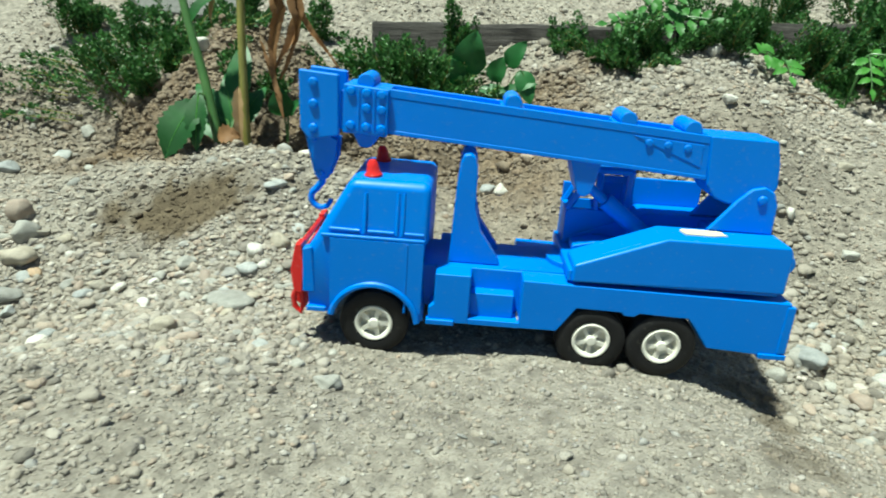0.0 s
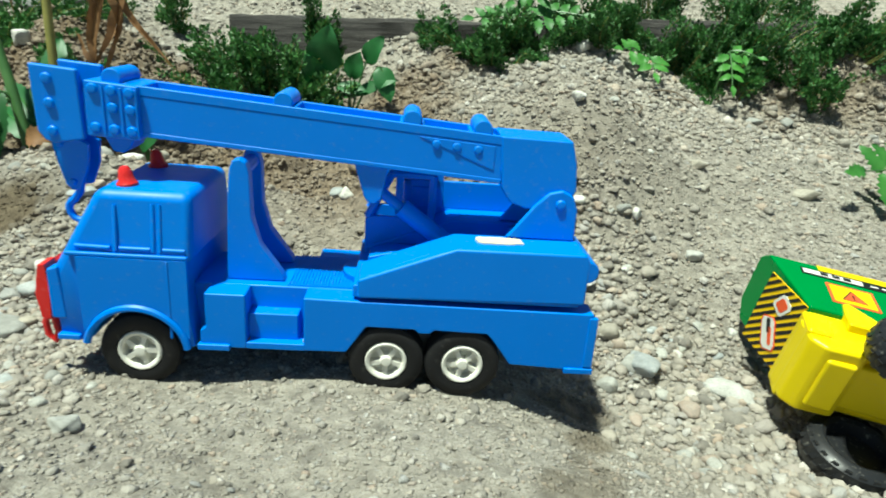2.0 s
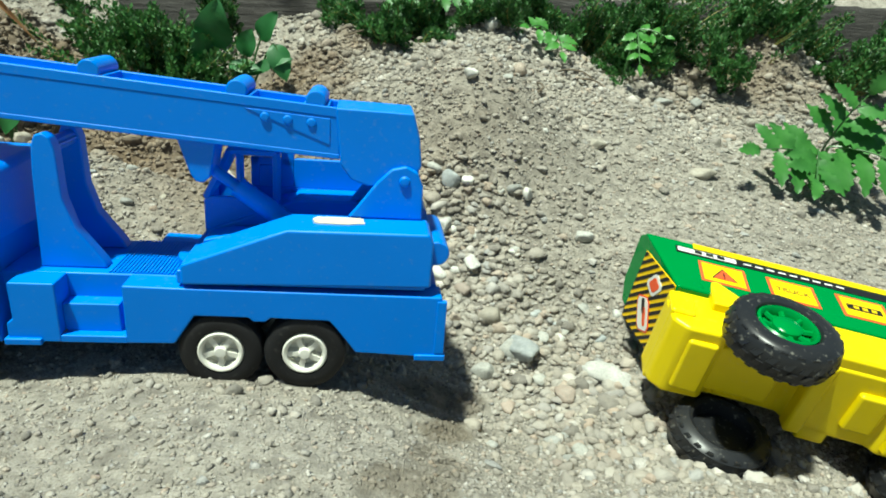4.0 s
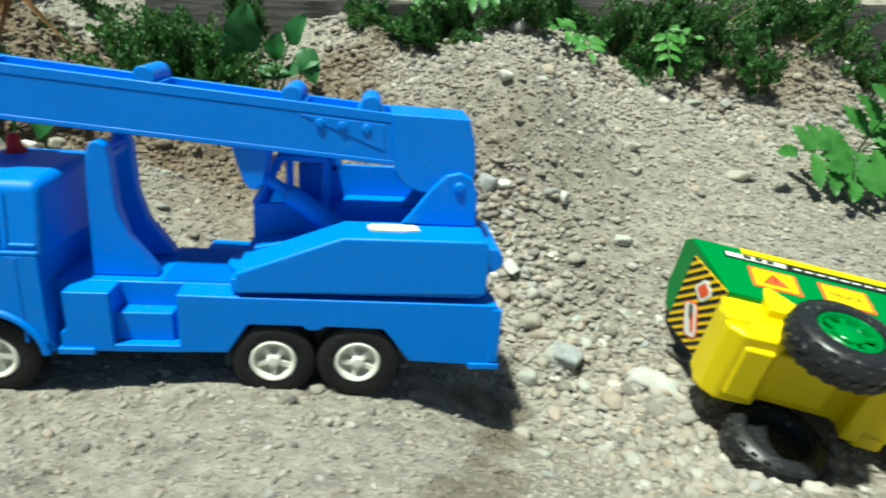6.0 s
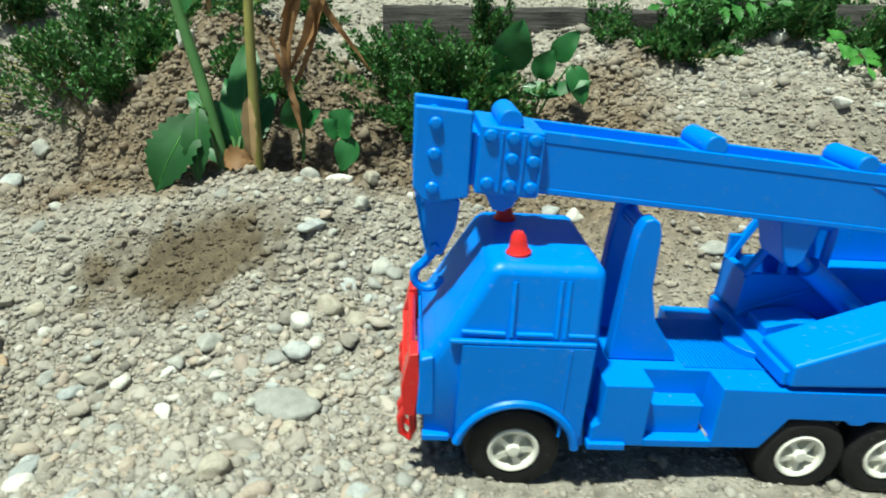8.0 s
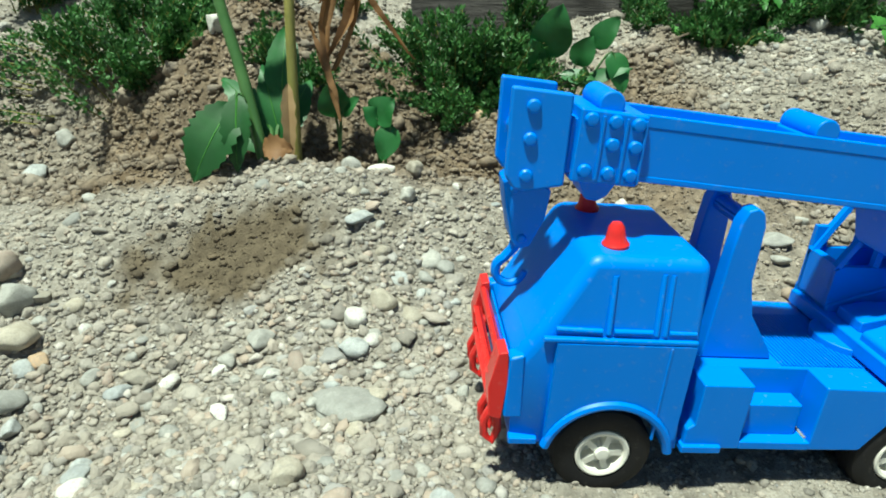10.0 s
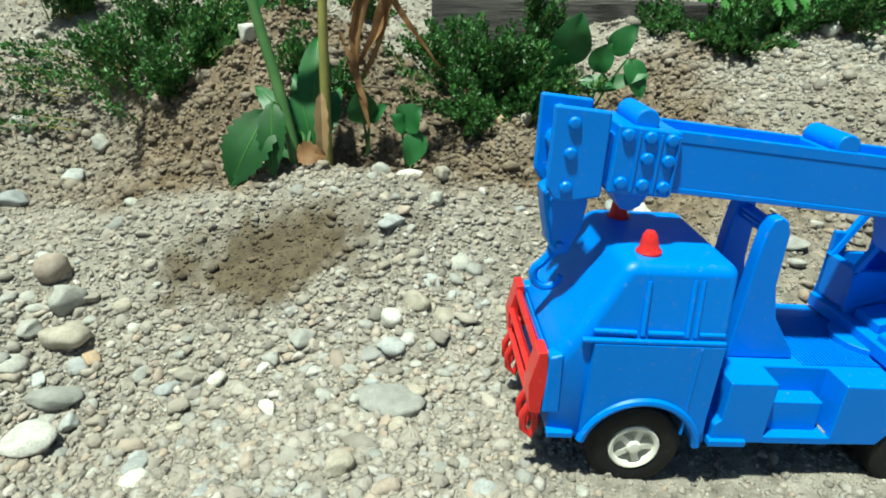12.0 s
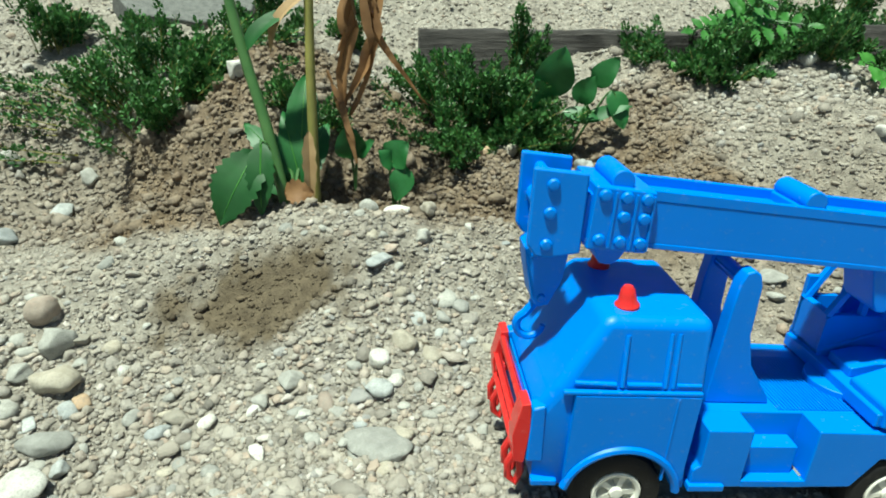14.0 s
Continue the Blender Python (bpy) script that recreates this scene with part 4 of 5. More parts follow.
    # tyres with lugs
    def big_wheel(l, n, b, up):
        mm = Matrix.Translation((l, n, b)) @ pose(0, 0, 0, 0 if up else 180, 0, 0) @ Matrix.Scale(0.85, 4)
        bm = bmesh.new()
        turned(bm, [(0, -1), (15.5, -2), (17.5, -8.6), (20, -10), (24, -9), (27, -6.5), (27.6, 0), (27, 6.5), (24.5, 9.2), (20, 10.2), (16.5, 9.6), (15.2, 7.5), (14.8, 2), (0, 2)], mm, 40)
        tyre = part("wheel", bm, TYRE, base, "chunky black treaded wheel with green hub" if up else "chunky black treaded wheel, open inside")
        for k in range(22):
            a = 2 * math.pi * k / 22
            for sgn in (1, -1):
                bm = bmesh.new()
                aa = a + (math.pi / 22 if sgn < 0 else 0)
                tw = 0.16 * sgn
                pts = []
                for r in (26.2, 28.3):
                    for da, h in ((-0.065, 0.8 * sgn), (0.065, 0.8 * sgn), (0.065 + tw, 8.4 * sgn), (-0.065 + tw, 8.4 * sgn)):
                        rr = r - (2.2 if abs(h) > 5 else 0)
                        pts.append(mm @ Vector((rr * math.cos(aa + da), rr * math.sin(aa + da), h)))
                v = [bm.verts.new(p) for p in pts]
                for f in ((4, 5, 6, 7), (0, 1, 5, 4), (1, 2, 6, 5), (2, 3, 7, 6), (3, 0, 4, 7)):
                    bm.faces.new([v[i] for i in f])
                part("tread_lug", bm, TYRE, tyre, smooth=False)
        bm = bmesh.new()
        turned(bm, [(15.0, 2.5), (15.2, 8.6), (14.0, 9.4), (12.8, 8.2), (12.3, 4.2), (8, 4.2), (7.4, 7.6), (6.2, 8.6), (0, 8.9)], mm, 32)
        for k in range(8):
            a = 2 * math.pi * k / 8
            rod(bm, mm @ Vector((6.5 * math.cos(a), 6.5 * math.sin(a), 5.4)), mm @ Vector((12.6 * math.cos(a), 12.6 * math.sin(a), 6.2)), 1.3, 1.3, 6)
        part("rim", bm, GREEN if up else TYRE, tyre, "green plastic hub" if up else "")
    big_wheel(38, -36, 56, True)
    big_wheel(36, -36, -9, False)
    big_wheel(132, -36, -9, False)
    big_wheel(134, -34, 57, True)
    for l in (37, 133):
        bm = bmesh.new()
        rod(bm, (l, -14, 0), (l, -14, 47), 3)
        part("axle", bm, YELLOW, base)


lying_truck()


# ---------------------------------------------------------------- single stones
def stone_mesh(seed, mat, least=0.55):
    v, f = BALL3
    me = raw_mesh("stone", pebble_shape(v, seed, 0.02, least), f, mat)
    return me


STONE_MESHES = {}


def lay_stone(x, y, wide, deep, tall, mat, label, turn=0.0, lift=0.25, lean=0.0):
    """One loose stone, half-axes in millimetres, bedded in the ground."""
    key = (mat.name, len(STONE_MESHES) % 7)
    if key not in STONE_MESHES:
        STONE_MESHES[key] = stone_mesh(40 + len(STONE_MESHES), mat)
    ob = new("stone", stone_mesh(900, mat, 0.72) if "smooth" in label else STONE_MESHES[key])
    ob.matrix_world = pose(x, y, z_at(x, y) + tall * 0.001 * lift, lean, 0, turn) @ Matrix.Diagonal((wide * 0.001, deep * 0.001, tall * 0.001, 1))
    return tagged(ob, label, "stone", "loose stones on the gravel")


HEAP_STONES = (
    (-0.119, 0.336, 16, 11, 4.5, STONE_GREY, "smooth flat grey oval stone half buried"), (-0.118, 0.388, 6.5, 6, 6.5, STONE_WHITE, "small blocky white quartz stone"),
    (-0.104, 0.401, 7.5, 6.5, 6.5, STONE_BEIGE, "rounded beige pebble on the gravel heap"), (-0.299, 0.438, 10, 8, 10, STONE_RED, "rounded reddish brown stone"),
    (-0.288, 0.421, 11, 10, 10, STONE_GREY, "round grey stone beside other stones"), (-0.281, 0.399, 12.5, 10, 8.5, STONE_BEIGE, "broad beige grey stone in gravel"),
    (-0.275, 0.368, 14, 9, 4.5, STONE_GREY, "flat pale grey stone"), (-0.278, 0.345, 15, 12, 5, STONE_WHITE, "flat whitish stone at the heap's foot"),
    (-0.117, 0.446, 10, 7, 3, STONE_BLUE, "thin blue grey stone chip"), (-0.103, 0.502, 11, 7, 6.5, STONE_WHITE, "white oval pebble on the heap's crest"),
    (-0.122, 0.500, 7, 6, 6, STONE_GREY, "small grey pebble on the crest"), (-0.084, 0.500, 8, 6, 5, STONE_BEIGE, "small beige pebble on the crest"),
    (-0.047, 0.248, 9, 7, 4, STONE_GREY, "grey pebble beside the truck"), (-0.090, 0.470, 6, 5, 5, STONE_GREY, "small round grey pebble"))
BANK_STONES = (
    (-0.340, 0.616, 11, 8, 7, STONE_GREY, "grey stone on the bank"), (-0.395, 0.616, 9, 8, 8, STONE_GREY, "round grey stone on the bank"),
    (-0.349, 0.583, 10, 8, 6, STONE_BLUE, "blue grey stone at the bank's foot"), (-0.365, 0.529, 12, 10, 9, STONE_BLUE, "dark slate stone in the earth"),
    (-0.218, 0.602, 9, 8, 8, STONE_WHITE, "angular white stone on brown earth"), (-0.264, 0.673, 6, 5, 6, STONE_WHITE, "small white pebble under the shrub"),
    (-0.011, 0.609, 13, 10, 10, STONE_BEIGE, "crumbly beige clod of earth"), (-0.028, 0.613, 5, 5, 5, STONE_ORANGE, "small orange brick chip"),
    (0.054, 0.598, 8, 7, 8, STONE_BLUE, "blue grey pebble in the earth"), (0.043, 0.524, 10, 7, 6, STONE_BLUE, "angular slate chip in brown earth"),
    (0.274, 0.668, 12, 9, 8, STONE_WHITE, "white stone below the weeds"), (0.351, 0.668, 9, 8, 9, STONE_ORANGE, "round orange stone below the weeds"),
    (0.640, 0.690, 16, 9, 7, STONE_WHITE, "long white stone on the bank"), (0.668, 0.692, 10, 8, 6, STONE_RED, "reddish stone on the bank"))
TRACK_STONES = (
    (0.195, 0.424, 9, 6, 6.5, STONE_WHITE, "white and rust stained stone"), (0.202, 0.447, 7, 6, 7, STONE_BLUE, "blue grey pebble on the slope"), (0.214, 0.445, 6, 5, 4, STONE_WHITE, "small white pebble on the slope"),
    (0.222, 0.499, 7, 5, 5, STONE_WHITE, "white quartz chip on gravel"), (0.288, 0.415, 8, 6, 4, STONE_WHITE, "pale flat stone chip on gravel"), (0.402, 0.472, 11, 7, 6, STONE_BEIGE, "beige stone on the slope"),
    (0.325, 0.500, 8, 6, 6, STONE_BEIGE, "beige pebble on the slope"), (0.437, 0.621, 11, 8, 6, STONE_GREY, "grey stone at the bank's foot"), (0.470, 0.620, 8, 7, 6, STONE_GREY, "grey pebble at the bank's foot"),
    (0.050, 0.493, 7, 6, 7, STONE_WHITE, "round white pebble on brown earth"), (0.119, 0.436, 14, 8, 4, STONE_GREY, "flat grey stone slab"))
SLOPE_STONES = (
    (0.131, 0.495, 12, 7, 6, STONE_WHITE, "long white stone on the slope"), (0.150, 0.493, 9, 8, 7, STONE_BEIGE, "beige stone on the slope"), (0.073, 0.522, 9, 6, 5, STONE_RED, "pinkish stone in the earth"),
    (0.052, 0.601, 8, 7, 7, STONE_BLUE, "blue grey pebble in the earth"), (0.210, 0.400, 7, 11, 4, STONE_WHITE, "narrow white stone chip on gravel"), (0.255, 0.440, 4, 8, 5, STONE_WHITE, "upright white stone chip on gravel"),
    (0.215, 0.365, 9, 8, 5, STONE_BEIGE, "pale beige stone in the gully"), (0.248, 0.315, 8, 6, 5, STONE_RED, "rusty brown pebble in the gully"))
FLANK_STONES = (
    (-0.224, 0.372, 8.0, 4.4, 3.0, STONE_BLUE, "angular blue grey stone in the gravel"),
    (-0.240, 0.382, 6.0, 4.7, 3.2, STONE_GREY, "dark grey stone in the gravel"),
    (-0.217, 0.378, 7.1, 5.0, 3.4, STONE_BEIGE, "beige stone in the gravel"),
    (-0.139, 0.292, 8.1, 6.0, 4.1, STONE_BEIGE, "flat beige grey stone near the truck"),
    (-0.173, 0.344, 6.1, 4.7, 3.2, STONE_WHITE, "pale angular stone in the gravel"),
    (-0.154, 0.363, 5.0, 4.0, 2.7, STONE_WHITE, "small white stone on the heap's flank"),
    (-0.134, 0.341, 4.1, 4.1, 2.8, STONE_GREY, "light grey stone in the gravel"),
    (-0.119, 0.370, 8.1, 6.4, 4.4, STONE_BLUE, "pale blue grey flat stone"),
    (-0.162, 0.384, 9.1, 6.2, 4.2, STONE_GREY, "pale grey stone with a rough face"),
    (-0.267, 0.392, 7.1, 4.6, 3.1, STONE_ORANGE, "tan stone among grey ones"),
    (-0.278, 0.425, 6.1, 4.6, 3.2, STONE_BEIGE, "small tan stone beside a grey one"),
    (-0.300, 0.404, 8.1, 6.4, 4.4, STONE_GREY, "mid grey stone in the gravel"),
    (-0.265, 0.357, 5.0, 5.5, 3.8, STONE_BLUE, "slate grey stone in the gravel"),
    (-0.226, 0.327, 6.0, 5.0, 3.4, STONE_BLUE, "pale blue stone in the gravel"),
    (-0.176, 0.377, 6.1, 4.5, 3.0, STONE_GREY, "grey stone on the heap's flank"),
    (-0.201, 0.371, 6.1, 4.6, 3.2, STONE_WHITE, "pale stone on the heap's flank"))
for k, (x, y, a, b, c, mat, label) in enumerate(HEAP_STONES + BANK_STONES + TRACK_STONES + SLOPE_STONES + FLANK_STONES):
    lay_stone(x, y, a, b, c, mat, label, (k * 37) % 60 - 30 if abs(a - b) > 3 else (k * 73) % 360, 0.6 if c <= 5 else 0.35)

lay_stone(0.229, 0.345, 17, 9, 6, STONE_BLUE, "long pale blue grey stone in the gully", -62, 0.3)
lay_stone(0.274, 0.322, 20, 7, 6, STONE_WHITE, "long white stone in the gully", -48, 0.3)
lay_stone(0.170, 0.405, 11, 8, 5, STONE_GREY, "pale grey stone beside the truck's tail", 20, 0.2)
lay_stone(0.188, 0.392, 8, 6, 5, STONE_WHITE, "white pebble beside the truck's tail", 50, 0.2)
lay_stone(0.206, 0.330, 8, 6, 5, STONE_GREY, "grey pebble in the gully", 10, 0.3)

# pebbles that can be picked out one by one on the heap's flank
PEBBLES = [raw_mesh("pebble", pebble_shape(BALL2[0], 400 + i, 0.05), BALL2[1], mat) for i, mat in enumerate((STONE_GREY, STONE_BEIGE, STONE_GREY, STONE_BLUE, STONE_WHITE, STONE_GREY, STONE_BEIGE, STONE_GREY, STONE_RED, STONE_GREY))]
rp = random.Random(11)
made = 0
while made < 290:
    x, y = rp.uniform(-0.34, 0.30), rp.uniform(0.26, 0.53)
    if rp.random() > float(coarse(np.array([x]), np.array([y]))[0]) or (-0.04 < x < 0.18 and 0.27 < y < 0.37) or float(damp_at(np.array([x]), np.array([y]))[0]) > 0.2:
        continue
    s = 0.0040 * math.exp(rp.gauss(0, 0.28))
    ob = new("pebble", PEBBLES[made % len(PEBBLES)])
    ob.parent = ground
    ob.matrix_world = pose(x, y, z_at(x, y) - s * 0.05, rp.gauss(0, 14), rp.gauss(0, 14), rp.uniform(0, 360)) @ Matrix.Diagonal((s * rp.uniform(0.9, 1.4), s, s * rp.uniform(0.55, 0.85), 1))
    made += 1


# ---------------------------------------------------------------- plank edging and slab on the bank
def plank(x0, x1, y, z, seed):
    bm = bmesh.new()
    r = random.Random(seed)
    n = 26
    rings = []
    for k in range(n + 1):
        x = x0 + (x1 - x0) * k / n
        wob = lambda s: r.uniform(-s, s)
        rings.append([bm.verts.new((x, y + dy + wob(0.0006), z + 0.01 * (x - x0) + dz + wob(0.0012))) for dy, dz in ((-0.008, -0.05), (-0.009, 0.014), (-0.006, 0.018), (0.010, 0.018), (0.012, 0.012), (0.012, -0.05))])
    for a, b in zip(rings, rings[1:]):
        for k in range(6):
            bm.faces.new((a[k], a[(k + 1) % 6], b[(k + 1) % 6], b[k]))
    bm.faces.new(rings[0])
    bm.faces.new(rings[-1][::-1])
    ob = part("edging_board", bm, WOOD, None, scale=1.0)
    tagged(ob, "weathered dark wooden board holding back the bank", "board", "boards along the bank")


plank(-0.075, 0.235, 0.722, 0.166, 1)
plank(0.240, 0.520, 0.735, 0.176, 2)
plank(0.525, 0.800, 0.742, 0.182, 3)


def slab_stone():
    bm = bmesh.new()
    r = random.Random(8)
    out = [(0.075 * math.cos(2 * math.pi * k / 14) * (1 + r.uniform(-0.15, 0.15)), 0.05 * math.sin(2 * math.pi * k / 14) * (1 + r.uniform(-0.15, 0.15))) for k in range(14)]
    lo = [bm.verts.new((a, b, -0.012)) for a, b in out]
    hi = [bm.verts.new((a * 0.96, b * 0.96, 0.010 + r.uniform(-0.002, 0.002))) for a, b in out]
    bm.faces.new(hi)
    bm.faces.new(lo[::-1])
    for k in range(14):
        bm.faces.new((lo[k], lo[(k + 1) % 14], hi[(k + 1) % 14], hi[k]))
    ob = part("concrete_slab", bm, SLAB, None, bevel=0.002, scale=1.0)
    ob.matrix_world = pose(-0.30, 0.80, z_at(-0.30, 0.80) + 0.004, 26, 3, 12)
    tagged(ob, "broken flat piece of grey concrete on the bank", "slab")


slab_stone()


# ---------------------------------------------------------------- plants
def leaf(bm, base, tip, width, up=(0, 0, 1), droop=0.15, teeth=0.0, fold=0.25, blunt=0.9, n=10, seed=0):
    """One leaf blade from base to tip, arched, folded along its midrib, with toothed edges if wanted."""
    r = random.Random(seed)
    base, tip = Vector(base), Vector(tip)
    d = tip - base
    length = d.length
    side = d.cross(Vector(up)).normalized()
    nrm = side.cross(d).normalized()
    rows = []
    for i in range(n + 1):
        t = i / n
        c = base + d * t + nrm * (droop * length * 4 * t * (1 - t) * 0.5)
        w = width * 0.5 * math.sin(math.pi * min(1, t ** blunt)) ** 0.8 if 0 < t < 1 else 0.0
        row = []
        for q in (-1, -0.5, 0, 0.5, 1):
            ww = w
            if teeth and abs(q) == 1 and 0 < i < n:
                ww *= 1 + teeth * (1 if i % 2 else -1) + r.uniform(-0.05, 0.05)
            wave = 0.06 * width * math.sin(t * 9 + q * 2 + seed) * abs(q)
            row.append(bm.verts.new(c + side * (q * ww) + nrm * (abs(q) * fold * w + wave)))
        rows.append(row)
    for a, b in zip(rows, rows[1:]):
        for k in range(4):
            bm.faces.new((a[k], a[k + 1], b[k + 1], b[k]))
    return [row[2].co.copy() for row in rows]


def stalk(bm, points, r0, r1, steps=8, fine=4):
    """A tapered stalk, its points joined by smooth bends."""
    pts = [Vector(p) for p in points]
    out = []
    for i in range(len(pts) - 1):
        p0, p1, p2, p3 = pts[max(i - 1, 0)], pts[i], pts[i + 1], pts[min(i + 2, len(pts) - 1)]
        for k in range(fine):
            t = k / fine
            out.append(0.5 * ((2 * p1) + (p2 - p0) * t + (2 * p0 - 5 * p1 + 4 * p2 - p3) * t * t + (3 * p1 - 3 * p2 + p3 - p0) * t ** 3))
    out.append(pts[-1])
    tube(bm, out, [r0 + (r1 - r0) * k / (len(out) - 1) for k in range(len(out))], steps)


def plant(name, x, y, label, category="plant", group=""):
    return thing(name, pose(x, y, z_at(x, y) - 0.002), label, category, group)


def shrub(x, y, wide, tall, stems, leaves, seed, mat=None, size=0.0022, lean=(0.0, -0.25), label="low shrub with dense fine green leaves"):
    """A low weed of many thin branching stems set with tiny leaves."""
    r = np.random.default_rng(seed)
    ob = plant("shrub", x, y, label, "shrub", "weeds along the bank")
    z0 = z_at(x, y)
    bm = bmesh.new()
    spots, ways = [], []
    clumps = [(r.uniform(0, 2 * np.pi), r.uniform(0.15, 1.0), r.uniform(0.3, 1.15)) for _ in range(max(4, stems // 11))]
    for _ in range(stems):
        ca, cr, ch = clumps[r.integers(0, len(clumps))]
        a = ca + r.normal(0, 0.30)
        reach = wide * np.clip(cr + r.normal(0, 0.16), 0.02, 1.1)
        h = tall * ch * r.uniform(0.5, 1.05) * (1 - 0.35 * (reach / wide) ** 2)
        foot = np.array([math.cos(a), math.sin(a) * 0.7]) * reach * 0.55
        fz = z_at(x + foot[0], y + foot[1]) - z0
        tip = np.array([math.cos(a) * reach + lean[0] * h, math.sin(a) * reach * 0.7 + lean[1] * h, fz + h])
        start = np.array([foot[0], foot[1], fz])
        knee = (start + tip) / 2 + r.normal(0, 0.006, 3) + np.array([0, 0, h * 0.12])
        ts = np.linspace(0, 1, 7)
        pts = [(1 - t) ** 2 * start + 2 * t * (1 - t) * knee + t * t * tip for t in ts]
        tube(bm, pts, [0.0007 - 0.00008 * k for k in range(7)], 3)
        m = max(3, int(2.0 * leaves / stems))
        t = r.uniform(0.10, 1.0, m) ** 0.6
        c = ((1 - t) ** 2)[:, None] * start + (2 * t * (1 - t))[:, None] * knee + (t * t)[:, None] * tip
        off = r.normal(0, 1, (m, 3))
        off /= np.linalg.norm(off, axis=1)[:, None]
        spots.append(c + off * (size * 1.4 + 0.006 * (1 - t)[:, None] * r.uniform(0, 1, (m, 1))))
        ways.append(off + np.array([0, 0, 0.5]) + (tip - start) / (np.linalg.norm(tip - start) + 1e-6) * 0.6)
    part("stem_tangle", bm, STEM_OLIVE, ob, "thin green stems", scale=1.0)["kind"] = "stuff"
    p, d = np.concatenate(spots), np.concatenate(ways)
    d /= np.linalg.norm(d, axis=1)[:, None]
    k = r.normal(0, 1, p.shape)
    s = np.cross(d, k)
    s /= np.linalg.norm(s, axis=1)[:, None]
    nr = np.cross(d, s)
    L = (size * r.uniform(0.65, 1.45, len(p)))[:, None]
    v = np.stack([p - d * L * 0.8, p + s * L * 0.55 + nr * L * 0.15, p + d * L, p - s * L * 0.55 + nr * L * 0.15], 1).reshape(-1, 3)
    q = np.arange(len(p))[:, None] * 4
    f = np.concatenate([np.concatenate([q, q + 1, q + 2], 1), np.concatenate([q, q + 2, q + 3], 1)])
    me = raw_mesh("foliage", v, f, mat or LEAF_FINE, smooth=False)
    lv = new("foliage", me)
    lv.parent = ob
    tagged(lv, "tiny crowded green leaves", kind="stuff")
    return ob


# shrubs and weeds along the bank
shrub(-0.300, 0.668, 0.130, 0.054, 170, 5600, 1, lean=(0.0, -0.55), label="bushy green weed with tiny leaves on the bank")
shrub(-0.265, 0.635, 0.055, 0.050, 60, 1900, 2, lean=(0.1, -0.5))
shrub(-0.400, 0.740, 0.070, 0.055, 60, 1700, 12, label="sparse green weed high on the bank")
shrub(-0.032, 0.645, 0.100, 0.064, 170, 6400, 3, lean=(0.0, -0.5), label="dense dark green shrub with fine leaves")
shrub(0.005, 0.635, 0.045, 0.045, 60, 2200, 14, lean=(0.1, -0.4), label="fine-leaved green weed at the bank's foot")
shrub(0.010, 0.690, 0.030, 0.070, 26, 900, 13, label="slender upright green weed")
shrub(0.245, 0.695, 0.050, 0.050, 60, 2000, 51, lean=(0.0, -0.5))
shrub(0.365, 0.690, 0.055, 0.050, 66, 2200, 52, lean=(0.0, -0.5))
shrub(0.655, 0.665, 0.060, 0.055, 66, 2200, 53, lean=(0.0, -0.5))
shrub(0.185, 0.668, 0.048, 0.040, 60, 2000, 61, lean=(0.0, -0.5), label="low green weed on the bank's brow")
shrub(0.300, 0.674, 0.040, 0.042, 50, 1700, 62, lean=(0.0, -0.5), label="low green weed beside the white stone")
shrub(0.425, 0.668, 0.058, 0.045, 70, 2300, 63, lean=(0.0, -0.5), label="low spreading green weed on the bank")
shrub(0.180, 0.705, 0.065, 0.050, 80, 2600, 4, lean=(0.0, -0.5))
shrub(0.310, 0.720, 0.060, 0.060, 80, 2800, 5, lean=(0.0, -0.4))
shrub(0.440, 0.705, 0.090, 0.075, 130, 4800, 6, lean=(0.0, -0.5), label="bushy green weed hanging over the bank")
shrub(0.545, 0.675, 0.075, 0.070, 110, 4200, 7, lean=(0.1, -0.55), label="dense green weed over a dark hollow")
shrub(0.745, 0.700, 0.080, 0.080, 100, 3600, 8, lean=(0.0, -0.4))
shrub(0.630, 0.735, 0.070, 0.070, 80, 2800, 15, lean=(0.0, -0.4))
for k, (x, y) in enumerate(((0.29, 0.79), (0.40, 0.80), (0.50, 0.775), (0.60, 0.80), (0.70, 0.79), (0.83, 0.76))):
    shrub(x, y, 0.065, 0.065, 60, 2000, 30 + k, lean=(0.0, -0.35), label="low green weed higher on the bank")
shrub(-0.165, 0.590, 0.035, 0.035, 24, 600, 41, lean=(0.0, -0.3), label="thin weed in the hollow behind the stalks")
shrub(-0.140, 0.760, 0.030, 0.060, 20, 600, 9, label="thin green weed behind the stalks")
shrub(-0.225, 0.755, 0.045, 0.060, 40, 1200, 10, label="thin green weed beside the concrete piece")


